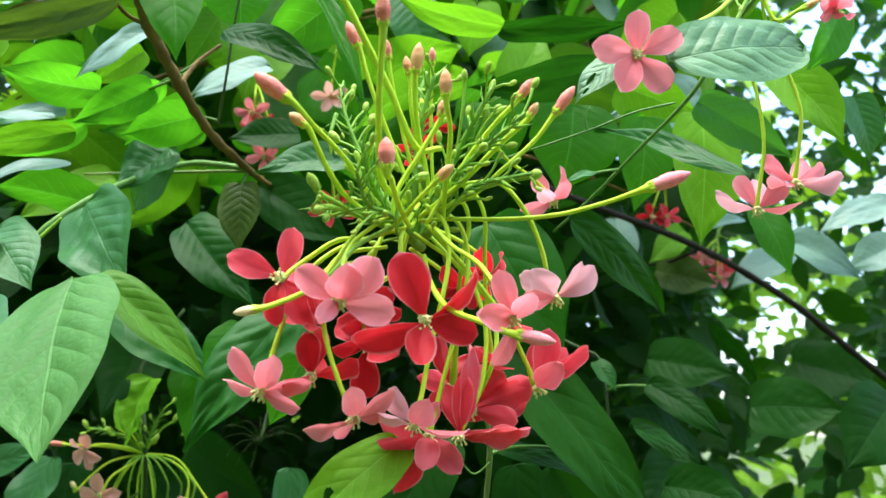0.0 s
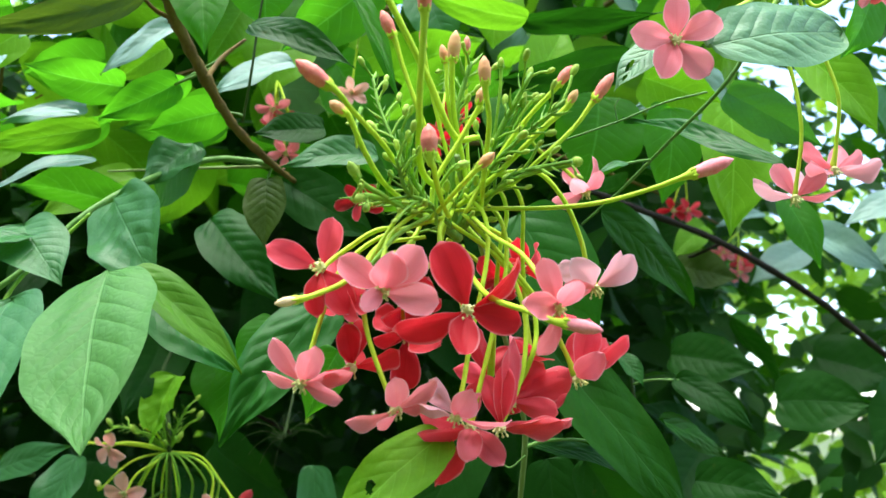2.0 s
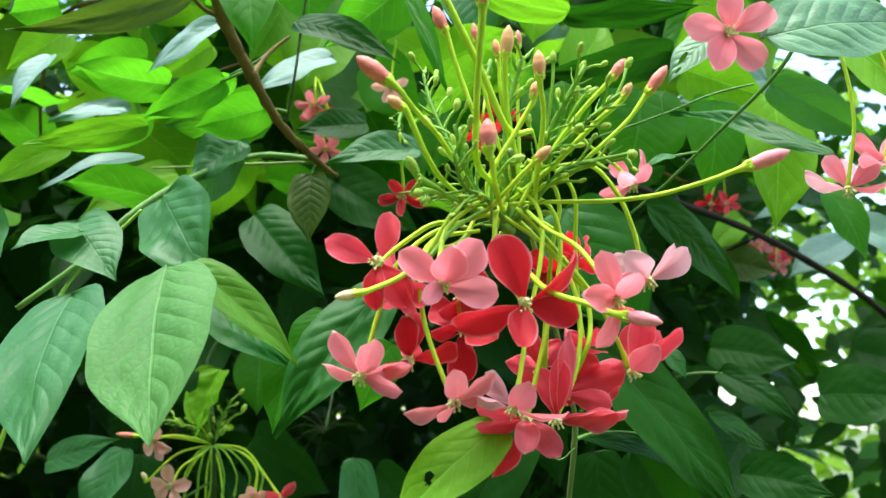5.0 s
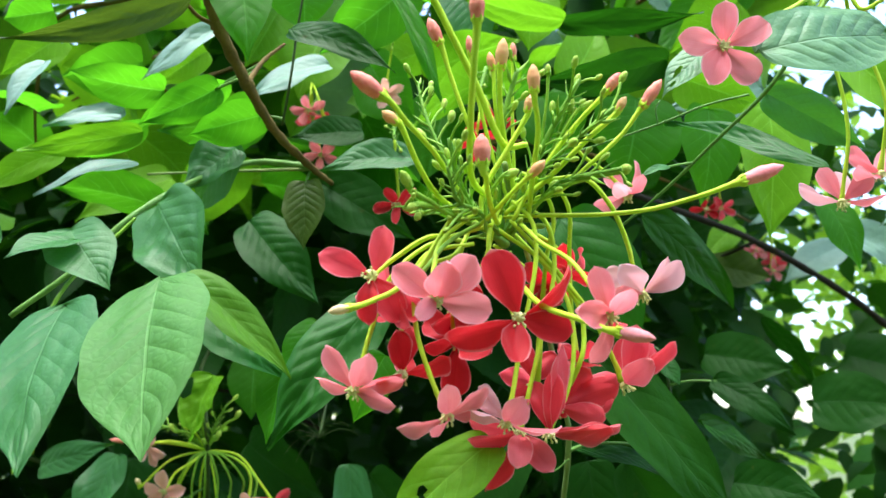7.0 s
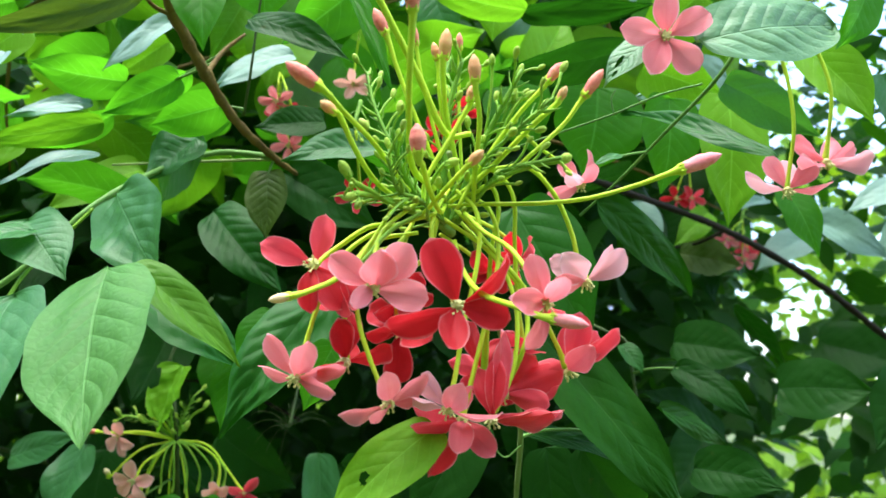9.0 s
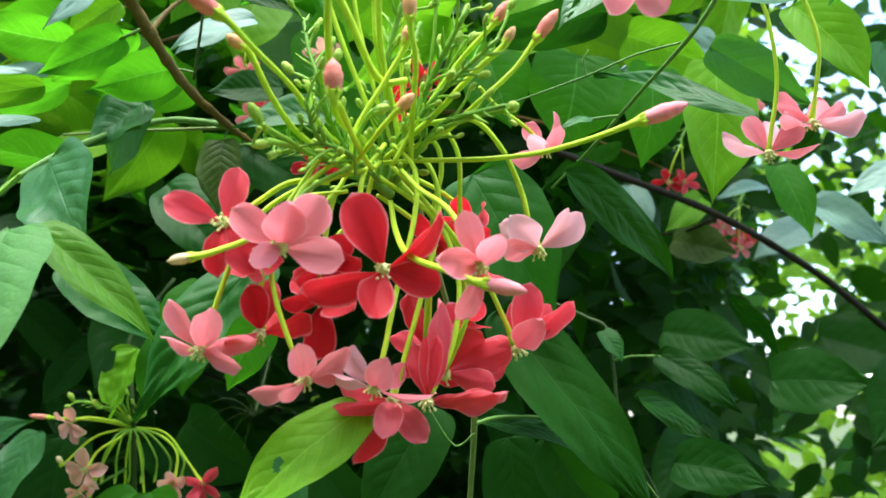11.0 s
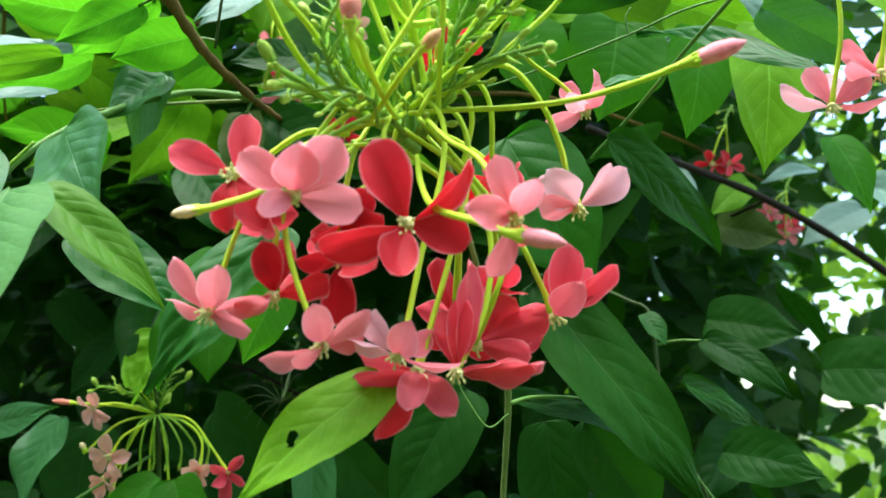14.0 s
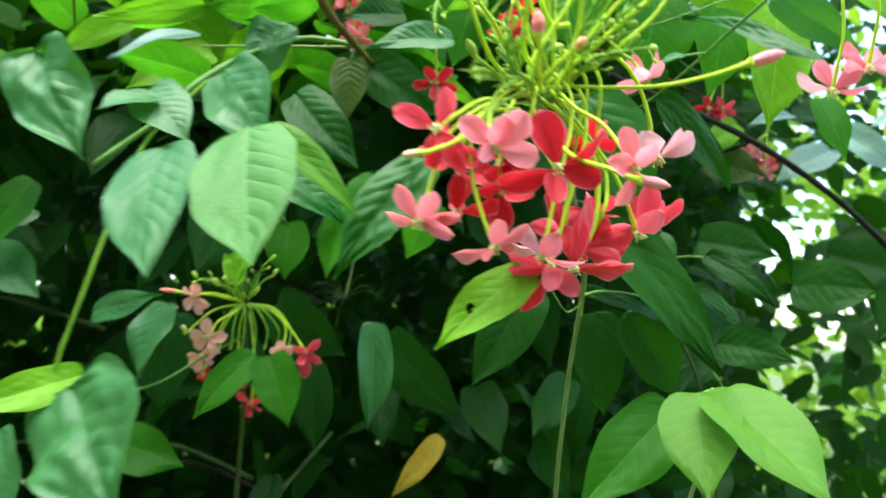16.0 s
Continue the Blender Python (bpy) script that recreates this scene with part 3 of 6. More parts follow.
woody_shoot = shoot("creeper_shoot", "brown woody creeper branch with backlit green leaves", None)
stem(woody_shoot, [(-0.1694, 0.4115, 1.7265), (-0.169, 0.4384, 1.6959), (-0.1672, 0.4597, 1.6779), (-0.1577, 0.4911, 1.6551), (-0.148, 0.5275, 1.6378), (-0.1318, 0.5629, 1.6252), (-0.122, 0.5972, 1.6225)], [0.0042, 0.004, 0.0036, 0.0032, 0.0029, 0.0025, 0.0016], BARK, wobble=0.14)
stem(woody_shoot, [(-0.1318, 0.5629, 1.6252), (-0.1719, 0.5603, 1.6275), (-0.2023, 0.5201, 1.6002), (-0.2274, 0.4955, 1.5719), (-0.2504, 0.491, 1.5448), (-0.2866, 0.4871, 1.515)], [0.0022, 0.002, 0.0019, 0.0018, 0.0017], VINE, name='side_stem')
stem(woody_shoot, [(-0.1313, 0.5662, 1.6242), (-0.1879, 0.5759, 1.6264), (-0.2626, 0.6146, 1.6369)], [0.0012, 0.001, 0.0008], GREEN_WOOD, name='side_stem')
stem(woody_shoot, [(-0.1577, 0.4911, 1.6551), (-0.1517, 0.5042, 1.6754), (-0.1402, 0.5113, 1.69)], [0.0018, 0.0014, 0.001], BARK, name='side_stem')
stem(woody_shoot, [(-0.1672, 0.4597, 1.6779), (-0.1757, 0.4522, 1.6793), (-0.1817, 0.446, 1.6847)], [0.0016, 0.0012, 0.001], BARK, name='side_stem')
stem(woody_shoot, [(-0.1446, 0.5315, 1.643), (-0.1367, 0.5157, 1.6691), (-0.1324, 0.5098, 1.697), (-0.126, 0.5024, 1.7318)], [0.0009, 0.0008, 0.0007], DARK_VINE, name='side_stem')
leaf(woody_shoot, (-0.1764, 0.4407, 1.6872), (-0.2528, 0.3887, 1.6386), 0.0181, (0, -0.7, -0.7), "olive", fold=0.25)
node(woody_shoot, (-0.1577, 0.4911, 1.6551), (0.28, 0.9, -0.45), 0.0034, BARK)
node(woody_shoot, (-0.1672, 0.4597, 1.6779), (0.2, 0.8, -0.57), 0.0037, BARK)
leaf(woody_shoot, (-0.1566, 0.4554, 1.7125), (-0.1436, 0.4387, 1.6468), 0.0345, (0.2, -0.82, -0.48), "mature", fold=0.2)
leaf(woody_shoot, (-0.1869, 0.5183, 1.7051), (-0.2317, 0.5157, 1.6689), 0.0201, (-0.2, -0.91, 0.21), "sky_sheen")
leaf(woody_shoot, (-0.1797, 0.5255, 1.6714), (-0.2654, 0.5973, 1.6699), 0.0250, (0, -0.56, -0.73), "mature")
leaf(woody_shoot, (-0.1267, 0.5982, 1.7139), (-0.1801, 0.584, 1.6845), 0.0253, (-0.1, -0.86, 0.43), "sky_sheen")
leaf(woody_shoot, (-0.3104, 0.6801, 1.7113), (-0.3707, 0.6636, 1.6918), 0.0212, (0, -0.86, 0.43), "sky_sheen")
leaf(woody_shoot, (-0.3271, 0.6911, 1.8058), (-0.3606, 0.6688, 1.7665), 0.0285, (0, -0.86, 0.43), "sky_sheen")
leaf(woody_shoot, (-0.1573, 0.53, 1.6501), (-0.2029, 0.5231, 1.6343), 0.0305, (0, -0.73, -0.67), "mature")
leaf(woody_shoot, (-0.2954, 0.6722, 1.7505), (-0.3551, 0.6554, 1.7333), 0.0482, (0, -0.68, -0.66), "mature")
leaf(woody_shoot, (-0.2768, 0.6449, 1.6865), (-0.3346, 0.5915, 1.6492), 0.0336, (0, -0.54, -0.83), "mature")
leaf(woody_shoot, (-0.1741, 0.5433, 1.6356), (-0.2128, 0.582, 1.5979), 0.0416, (-0.15, -0.95, 0.16), "grey", fold=0.15)
leaf(woody_shoot, (-0.2388, 0.5362, 1.6207), (-0.2929, 0.5116, 1.5924), 0.0183, (-0.1, -0.65, 0.63), "sky_sheen")
leaf(woody_shoot, (-0.2922, 0.75, 1.6729), (-0.3684, 0.7287, 1.6292), 0.0446, (0, -0.91, 0.42), "lime")
leaf(woody_shoot, (-0.1347, 0.5629, 1.6148), (-0.1337, 0.558, 1.5667), 0.0291, (-0.1, -0.99, -0.16), "olive", fold=0.15)
leaf(woody_shoot, (-0.132, 0.5968, 1.6244), (-0.0638, 0.6055, 1.5832), 0.0421, (0.1, -0.94, 0.11), "deep")
leaf(woody_shoot, (-0.1334, 0.4909, 1.6897), (-0.066, 0.4685, 1.6508), 0.0207, (0.2, -0.94, 0.11), "deep")
leaf(woody_shoot, (-0.1283, 0.5115, 1.7369), (-0.1278, 0.5102, 1.6952), 0.0431, (0, -0.82, -0.48), "mature")
leaf(woody_shoot, (-0.0658, 0.568, 1.7598), (-0.1277, 0.5594, 1.7043), 0.0454, (0, -0.8, -0.58), "mature")
leaf(woody_shoot, (-0.0953, 0.5515, 1.6451), (-0.1409, 0.5425, 1.6392), 0.0253, (0, -0.94, 0.31), "deep")
leaf(woody_shoot, (-0.0587, 0.536, 1.6217), (-0.1189, 0.5279, 1.6117), 0.0251, (0, -0.91, 0.42), "grey")
leaf(woody_shoot, (-0.0667, 0.4117, 1.6777), (-0.035, 0.388, 1.5965), 0.0106, (0.4, -0.74, -0.36), "mature", fold=0.35)
leaf(woody_shoot, (-0.3122, 0.5524, 1.7369), (-0.3485, 0.5535, 1.732), 0.0271, (0, -0.75, -0.57), "mature")
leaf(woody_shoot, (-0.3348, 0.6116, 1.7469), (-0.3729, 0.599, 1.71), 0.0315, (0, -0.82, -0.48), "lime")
leaf(woody_shoot, (-0.2856, 0.5552, 1.724), (-0.2979, 0.5386, 1.7055), 0.0153, (0, -0.86, 0.43), "sky_sheen")
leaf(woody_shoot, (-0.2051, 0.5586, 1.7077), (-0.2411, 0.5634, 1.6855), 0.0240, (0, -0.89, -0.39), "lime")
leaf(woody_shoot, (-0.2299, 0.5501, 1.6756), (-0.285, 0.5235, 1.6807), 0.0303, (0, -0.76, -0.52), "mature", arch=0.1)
leaf(woody_shoot, (-0.2983, 0.5223, 1.686), (-0.3158, 0.5105, 1.6453), 0.0220, (-0.3, -0.89, 0.32), "sky_sheen")
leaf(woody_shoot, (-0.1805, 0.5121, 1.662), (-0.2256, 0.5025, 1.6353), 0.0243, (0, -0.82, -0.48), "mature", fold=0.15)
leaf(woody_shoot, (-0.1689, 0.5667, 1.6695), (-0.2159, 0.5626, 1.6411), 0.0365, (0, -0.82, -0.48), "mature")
leaf(woody_shoot, (-0.2553, 0.5445, 1.6538), (-0.3016, 0.531, 1.6451), 0.0154, (0, -0.65, 0.63), "sky_sheen")
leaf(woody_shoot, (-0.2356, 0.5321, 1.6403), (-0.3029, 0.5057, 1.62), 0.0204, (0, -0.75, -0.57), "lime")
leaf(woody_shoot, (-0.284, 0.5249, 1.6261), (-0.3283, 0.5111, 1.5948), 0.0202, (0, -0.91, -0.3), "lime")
leaf(woody_shoot, (-0.1432, 0.6172, 1.7205), (-0.184, 0.6033, 1.6899), 0.0252, (0, -0.86, 0.43), "sky_sheen")
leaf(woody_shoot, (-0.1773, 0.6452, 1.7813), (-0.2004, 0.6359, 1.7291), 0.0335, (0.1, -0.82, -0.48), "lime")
leaf(woody_shoot, (-0.1768, 0.5392, 1.6308), (-0.2058, 0.5302, 1.6012), 0.0342, (-0.1, -0.94, 0.31), "grey", wave=0.12, crumple=0.04)

top_shoot = shoot("creeper_shoot", "arching creeper shoot with broad backlit leaves", None)
stem(top_shoot, [(0.357, 0.5895, 1.8508), (0.2297, 0.5894, 1.8036), (0.1329, 0.5911, 1.7954), (0.0446, 0.592, 1.7913), (-0.0188, 0.6002, 1.8007), (-0.0786, 0.5984, 1.809)], [0.0022, 0.002, 0.0018, 0.0016, 0.0014], VINE)
leaf(top_shoot, (-0.0335, 0.6881, 1.82), (-0.0091, 0.6899, 1.7636), 0.0482, (0, -0.89, 0.32), "grey")
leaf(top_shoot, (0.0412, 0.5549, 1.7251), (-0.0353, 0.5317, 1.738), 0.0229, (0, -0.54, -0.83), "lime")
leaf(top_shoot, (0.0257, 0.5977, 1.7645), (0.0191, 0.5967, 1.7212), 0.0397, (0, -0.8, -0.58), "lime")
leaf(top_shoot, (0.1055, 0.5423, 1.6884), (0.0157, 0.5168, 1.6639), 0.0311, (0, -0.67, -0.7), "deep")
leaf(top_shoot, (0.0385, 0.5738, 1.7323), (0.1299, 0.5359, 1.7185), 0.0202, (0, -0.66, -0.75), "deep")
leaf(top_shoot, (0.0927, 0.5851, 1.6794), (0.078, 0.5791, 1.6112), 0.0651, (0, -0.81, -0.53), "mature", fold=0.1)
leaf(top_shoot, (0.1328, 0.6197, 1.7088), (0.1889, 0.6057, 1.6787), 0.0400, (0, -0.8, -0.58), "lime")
# lime colour stands in for light shining through this broad leaf
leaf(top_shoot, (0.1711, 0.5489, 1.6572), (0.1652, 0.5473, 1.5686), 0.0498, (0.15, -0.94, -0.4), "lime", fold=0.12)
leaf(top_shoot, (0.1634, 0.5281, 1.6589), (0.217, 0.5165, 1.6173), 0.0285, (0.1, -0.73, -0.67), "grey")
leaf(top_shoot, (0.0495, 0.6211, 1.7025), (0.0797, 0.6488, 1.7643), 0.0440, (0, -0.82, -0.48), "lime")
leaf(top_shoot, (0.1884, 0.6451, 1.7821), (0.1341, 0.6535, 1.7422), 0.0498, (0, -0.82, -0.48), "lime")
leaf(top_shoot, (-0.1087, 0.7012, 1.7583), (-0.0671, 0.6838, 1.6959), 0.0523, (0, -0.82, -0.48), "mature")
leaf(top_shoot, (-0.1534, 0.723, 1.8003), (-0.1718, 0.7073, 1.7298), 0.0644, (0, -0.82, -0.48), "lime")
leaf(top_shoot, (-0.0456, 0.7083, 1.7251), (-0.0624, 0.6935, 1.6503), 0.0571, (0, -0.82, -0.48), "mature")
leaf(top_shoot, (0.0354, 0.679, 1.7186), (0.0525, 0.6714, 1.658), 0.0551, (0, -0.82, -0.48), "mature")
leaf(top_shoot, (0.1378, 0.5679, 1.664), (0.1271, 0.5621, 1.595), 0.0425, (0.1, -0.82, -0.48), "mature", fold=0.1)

right_shoot = shoot("creeper_shoot", "creeper shoot with pale puckered leaves and a green twig", None)
stem(right_shoot, [(0.2109, 0.3769, 1.6971), (0.1654, 0.378, 1.6679), (0.143, 0.3876, 1.6466), (0.1235, 0.4045, 1.6153), (0.103, 0.4391, 1.5969), (0.0844, 0.4831, 1.5821), (0.0685, 0.5259, 1.5729)], [0.0014, 0.0013, 0.0012, 0.001, 0.0009, 0.0008], VINE)
stem(right_shoot, [(0.1277, 0.4528, 1.6285), (0.1065, 0.4634, 1.6266), (0.0828, 0.475, 1.6201), (0.039, 0.4972, 1.6118), (0.0123, 0.5084, 1.6075)], [0.0006, 0.0006, 0.0005], VINE, name='tendril')
stem(right_shoot, [(0.0828, 0.475, 1.6201), (0.0815, 0.4732, 1.6286), (0.0841, 0.4722, 1.6334)], [0.0005, 0.0005, 0.0003], VINE, name='tendril')
leaf(right_shoot, (0.0934, 0.3378, 1.6019), (0.1651, 0.3722, 1.6234), 0.0370, (-0.05, -1.01, 0.19), "sheen", quilt=0.02, fold=0.05, arch=0.05, wave=0.02, blunt=0.9, crumple=0.014)
leaf(right_shoot, (0.2298, 0.4662, 1.6929), (0.2031, 0.4551, 1.6482), 0.0254, (0.2, -0.9, -0.3), "mature")
leaf(right_shoot, (0.0769, 0.3449, 1.6068), (0.0532, 0.3332, 1.5804), 0.0145, (-0.3, -0.91, 0.21), "sheen", cuts=((0.6, 0.3, 0.1, 0.16), (0.78, 0.0, 0.05, 0.2)), label='pale leaf with ragged insect holes')
leaf(right_shoot, (0.1483, 0.4094, 1.5728), (0.0873, 0.4814, 1.6238), 0.0149, (0, -0.9, 0.37), "glossy", fold=0.2)
leaf(right_shoot, (0.0808, 0.4461, 1.5866), (0.063, 0.4374, 1.5781), 0.0053, (0, -0.8, 0.6), "grey")
leaf(right_shoot, (0.1972, 0.4862, 1.6638), (0.23, 0.4766, 1.6128), 0.0347, (0.2, -0.91, -0.3), "lime")
leaf(right_shoot, (0.2819, 0.565, 1.6777), (0.2935, 0.5743, 1.634), 0.0330, (0.2, -0.96, 0.2), "grey")
leaf(right_shoot, (0.2231, 0.6005, 1.6068), (0.2384, 0.5908, 1.5561), 0.0296, (0.2, -0.94, 0.11), "mature")
leaf(right_shoot, (0.4147, 0.7738, 1.6573), (0.3336, 0.7602, 1.625), 0.0307, (0, -0.83, 0.54), "sky_sheen")
leaf(right_shoot, (0.3163, 0.7808, 1.6244), (0.3836, 0.7883, 1.589), 0.0388, (0.1, -0.89, 0.32), "sky_sheen")
leaf(right_shoot, (0.4433, 0.8307, 1.63), (0.3938, 0.8359, 1.6057), 0.0385, (0, -0.89, 0.32), "sky_sheen")

dark_shoot = shoot("creeper_shoot", "thin dark creeper branch slanting down, hung with shaded leaves", None)
stem(dark_shoot, [(0.0911, 0.7706, 1.6725), (0.1518, 0.8231, 1.666), (0.2715, 0.8998, 1.6419), (0.3906, 0.971, 1.5954), (0.4858, 1.0239, 1.5388), (0.6663, 1.1276, 1.4357), (0.9443, 1.264, 1.2749)], [0.003, 0.0033, 0.0036, 0.0038, 0.004, 0.0045], DARK_BARK, wobble=0.12)
stem(dark_shoot, [(0.2715, 0.8998, 1.6419), (0.2434, 0.9323, 1.6331), (0.2174, 0.982, 1.6396)], [0.002, 0.0015, 0.001], DARK_BARK, name='twig')
stem(dark_shoot, [(0.0423, 0.7244, 1.542), (0.0812, 0.6889, 1.5282), (0.105, 0.6627, 1.5136), (0.1171, 0.6551, 1.5044), (0.1204, 0.6511, 1.4743), (0.124, 0.657, 1.4454), (0.1367, 0.6635, 1.4166), (0.1539, 0.6807, 1.3868), (0.1732, 0.7118, 1.3394), (0.2111, 0.7973, 1.229)], [0.0011, 0.0012, 0.0014], DARK_VINE, "vine")
leaf(dark_shoot, (0.1972, 0.8452, 1.5209), (0.2692, 0.8095, 1.5036), 0.0488, (0, -0.97, 0.2), "deep")
leaf(dark_shoot, (0.2653, 0.7644, 1.4734), (0.3346, 0.7362, 1.4691), 0.0533, (0.1, -0.97, 0.2), "deep", fold=0.12)
leaf(dark_shoot, (0.3709, 0.7299, 1.4782), (0.3161, 0.7077, 1.422), 0.0625, (-0.1, -0.98, 0.1), "deep")
# shade is in this leaf's darkened green
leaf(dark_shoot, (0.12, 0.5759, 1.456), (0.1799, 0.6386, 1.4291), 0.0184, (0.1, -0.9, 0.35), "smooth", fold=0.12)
leaf(dark_shoot, (0.2311, 0.9342, 1.6241), (0.2925, 0.9177, 1.6057), 0.0456, (0, -0.96, 0.2), "olive")
leaf(dark_shoot, (0.1478, 0.6368, 1.4862), (0.1955, 0.6151, 1.4467), 0.0239, (0.1, -0.95, 0.2), "deep", fold=0.12)
leaf(dark_shoot, (0.4385, 1.1054, 1.5401), (0.5273, 1.0622, 1.5028), 0.0765, (0.1, -0.95, 0.2), "deep")
leaf(dark_shoot, (0.1488, 0.6065, 1.4162), (0.1978, 0.5757, 1.4041), 0.0332, (0.1, -0.98, 0.1), "deep")
leaf(dark_shoot, (0.1129, 0.65, 1.5031), (0.1253, 0.64, 1.4802), 0.0150, (0.1, -0.9, 0.4), "glossy")
leaf(dark_shoot, (0.4120, 1.0250, 1.6620), (0.3320, 0.9990, 1.6140), 0.0444, (0, -0.8, 0.6), "sky_sheen")
leaf(dark_shoot, (0.3443, 0.9739, 1.6922), (0.2806, 0.9464, 1.6707), 0.0220, (0.1, -0.7, 0.7), "sky_sheen")
leaf(dark_shoot, (0.1858, 0.9226, 1.6802), (0.2035, 0.9027, 1.6259), 0.0320, (0, -0.85, 0.5), "sky_sheen")
leaf(dark_shoot, (0.2625, 0.9262, 1.6679), (0.2166, 0.903, 1.6258), 0.0307, (0.1, -0.85, 0.3), "lime")
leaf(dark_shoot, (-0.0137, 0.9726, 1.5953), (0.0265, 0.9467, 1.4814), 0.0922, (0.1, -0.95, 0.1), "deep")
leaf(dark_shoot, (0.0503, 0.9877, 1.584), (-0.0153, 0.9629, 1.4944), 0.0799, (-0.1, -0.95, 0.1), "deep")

back_left_shoot = shoot("creeper_shoot", "shaded creeper shoot with dark hanging leaves", None)
stem(back_left_shoot, [(-0.2665, 0.825, 1.1758), (-0.252, 0.7823, 1.2806), (-0.2428, 0.7471, 1.3499), (-0.2385, 0.7212, 1.4239), (-0.2395, 0.7135, 1.4601), (-0.2488, 0.7247, 1.5034), (-0.2191, 0.7344, 1.5541)], [0.0022, 0.002, 0.0018, 0.0016, 0.0014], DARK_VINE)
stem(back_left_shoot, [(-0.4112, 0.7013, 1.325), (-0.3652, 0.6974, 1.3435), (-0.3084, 0.6935, 1.3617), (-0.2784, 0.7097, 1.3819), (-0.2418, 0.7251, 1.4056)], [0.0014, 0.0012, 0.001], VINE, name='side_stem')
leaf(back_left_shoot, (-0.2171, 0.6772, 1.3904), (-0.2645, 0.6682, 1.3367), 0.0336, (-0.2, -0.94, 0.31), "mature")
leaf(back_left_shoot, (-0.2071, 0.6771, 1.3907), (-0.1843, 0.6637, 1.3335), 0.0387, (0.15, -0.99, 0.1), "mature", fold=0.3)
leaf(back_left_shoot, (-0.3035, 0.699, 1.4323), (-0.3192, 0.6821, 1.3674), 0.0383, (-0.3, -0.91, 0.21), "grey", wave=0.1)
leaf(back_left_shoot, (-0.2262, 0.6869, 1.4931), (-0.2394, 0.6775, 1.4412), 0.0330, (-0.25, -0.95, 0.15), "lime", fold=0.45, crumple=0.05, wave=0.12, cuts=((0.3, 0.85, 0.14, 0.3), (0.62, -0.95, 0.12, 0.35), (0.9, 0.7, 0.08, 0.5)), label="young lime leaf with ragged bitten edges")
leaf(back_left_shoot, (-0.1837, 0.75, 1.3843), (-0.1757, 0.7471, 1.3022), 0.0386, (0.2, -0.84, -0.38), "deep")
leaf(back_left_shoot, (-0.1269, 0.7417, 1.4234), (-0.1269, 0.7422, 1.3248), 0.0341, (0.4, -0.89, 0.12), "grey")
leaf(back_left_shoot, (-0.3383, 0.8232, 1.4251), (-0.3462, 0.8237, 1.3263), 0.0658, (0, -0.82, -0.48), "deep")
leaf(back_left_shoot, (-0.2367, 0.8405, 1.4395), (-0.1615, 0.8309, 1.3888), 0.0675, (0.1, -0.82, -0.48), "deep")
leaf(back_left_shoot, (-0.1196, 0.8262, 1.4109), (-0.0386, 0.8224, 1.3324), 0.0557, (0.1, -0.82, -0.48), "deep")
leaf(back_left_shoot, (-0.3876, 0.7424, 1.4204), (-0.3147, 0.7178, 1.44), 0.0273, (0, -0.89, 0.32), "grey")
leaf(back_left_shoot, (-0.0632, 0.9423, 1.2991), (-0.1155, 0.9274, 1.2319), 0.0266, (0, -0.94, 0.31), "yellow")
leaf(back_left_shoot, (-0.3637, 0.7466, 1.3042), (-0.288, 0.7299, 1.2869), 0.0486, (0, -0.91, 0.42), "mature")
leaf(back_left_shoot, (-0.212, 0.7533, 1.5135), (-0.2109, 0.7444, 1.459), 0.0427, (0, -0.94, 0.11), "mature")

# ---- the flower clusters ----
main_cluster = cluster("flower_cluster", "large hanging cluster of red and pink flowers with long tubes")
spray(main_cluster, [(-0.0087, 0.3638, 1.5276), (-0.0196, 0.3501, 1.5342), (-0.0277, 0.3323, 1.546), (-0.0317, 0.3238, 1.5618)], 0.0021, 0.0009, 16, 1)
spray(main_cluster, [(-0.0094, 0.3633, 1.5299), (-0.0033, 0.353, 1.5446), (0.0084, 0.3429, 1.5684), (0.0209, 0.3333, 1.5892)], 0.0021, 0.0009, 16, 2)
spray(main_cluster, [(-0.0106, 0.3631, 1.5311), (-0.0117, 0.3564, 1.5529), (-0.0093, 0.3509, 1.5787), (-0.0034, 0.3464, 1.5998)], 0.0021, 0.0009, 12, 3)
spray(main_cluster, [(-0.0196, 0.3506, 1.5319), (-0.0317, 0.33, 1.5327), (-0.0414, 0.3194, 1.5345), (-0.0476, 0.3023, 1.5285)], 0.0011, 0.0006, 8, 4)
spray(main_cluster, [(-0.0093, 0.3609, 1.5318), (0.0037, 0.3415, 1.551), (0.017, 0.3291, 1.5613), (0.0321, 0.3215, 1.5726)], 0.0012, 0.0007, 10, 5)
spray(main_cluster, [(-0.0093, 0.3609, 1.5318), (-0.0256, 0.367, 1.5509), (-0.0414, 0.3704, 1.5832), (-0.0476, 0.3756, 1.6068)], 0.0012, 0.0007, 10, 6)
spray(main_cluster, [(-0.0082, 0.3633, 1.5299), (0.0014, 0.3492, 1.5387), (0.0127, 0.3371, 1.5474), (0.0338, 0.3217, 1.5479)], 0.0011, 0.0008, 8, 7)
spray(main_cluster, [(-0.0116, 0.356, 1.5307), (-0.0204, 0.3249, 1.5326), (-0.0282, 0.3144, 1.5342), (-0.0319, 0.3069, 1.5451)], 0.0011, 0.0007, 8, 8)
bud(main_cluster, (-0.0196, 0.2855, 1.55), (-0.0192, 0.2877, 1.5395), [(-0.0115, 0.3482, 1.5363), (-0.0132, 0.3356, 1.5307), (-0.0166, 0.3144, 1.5342), (-0.0182, 0.2932, 1.5377)], "pink", fat=0.004)
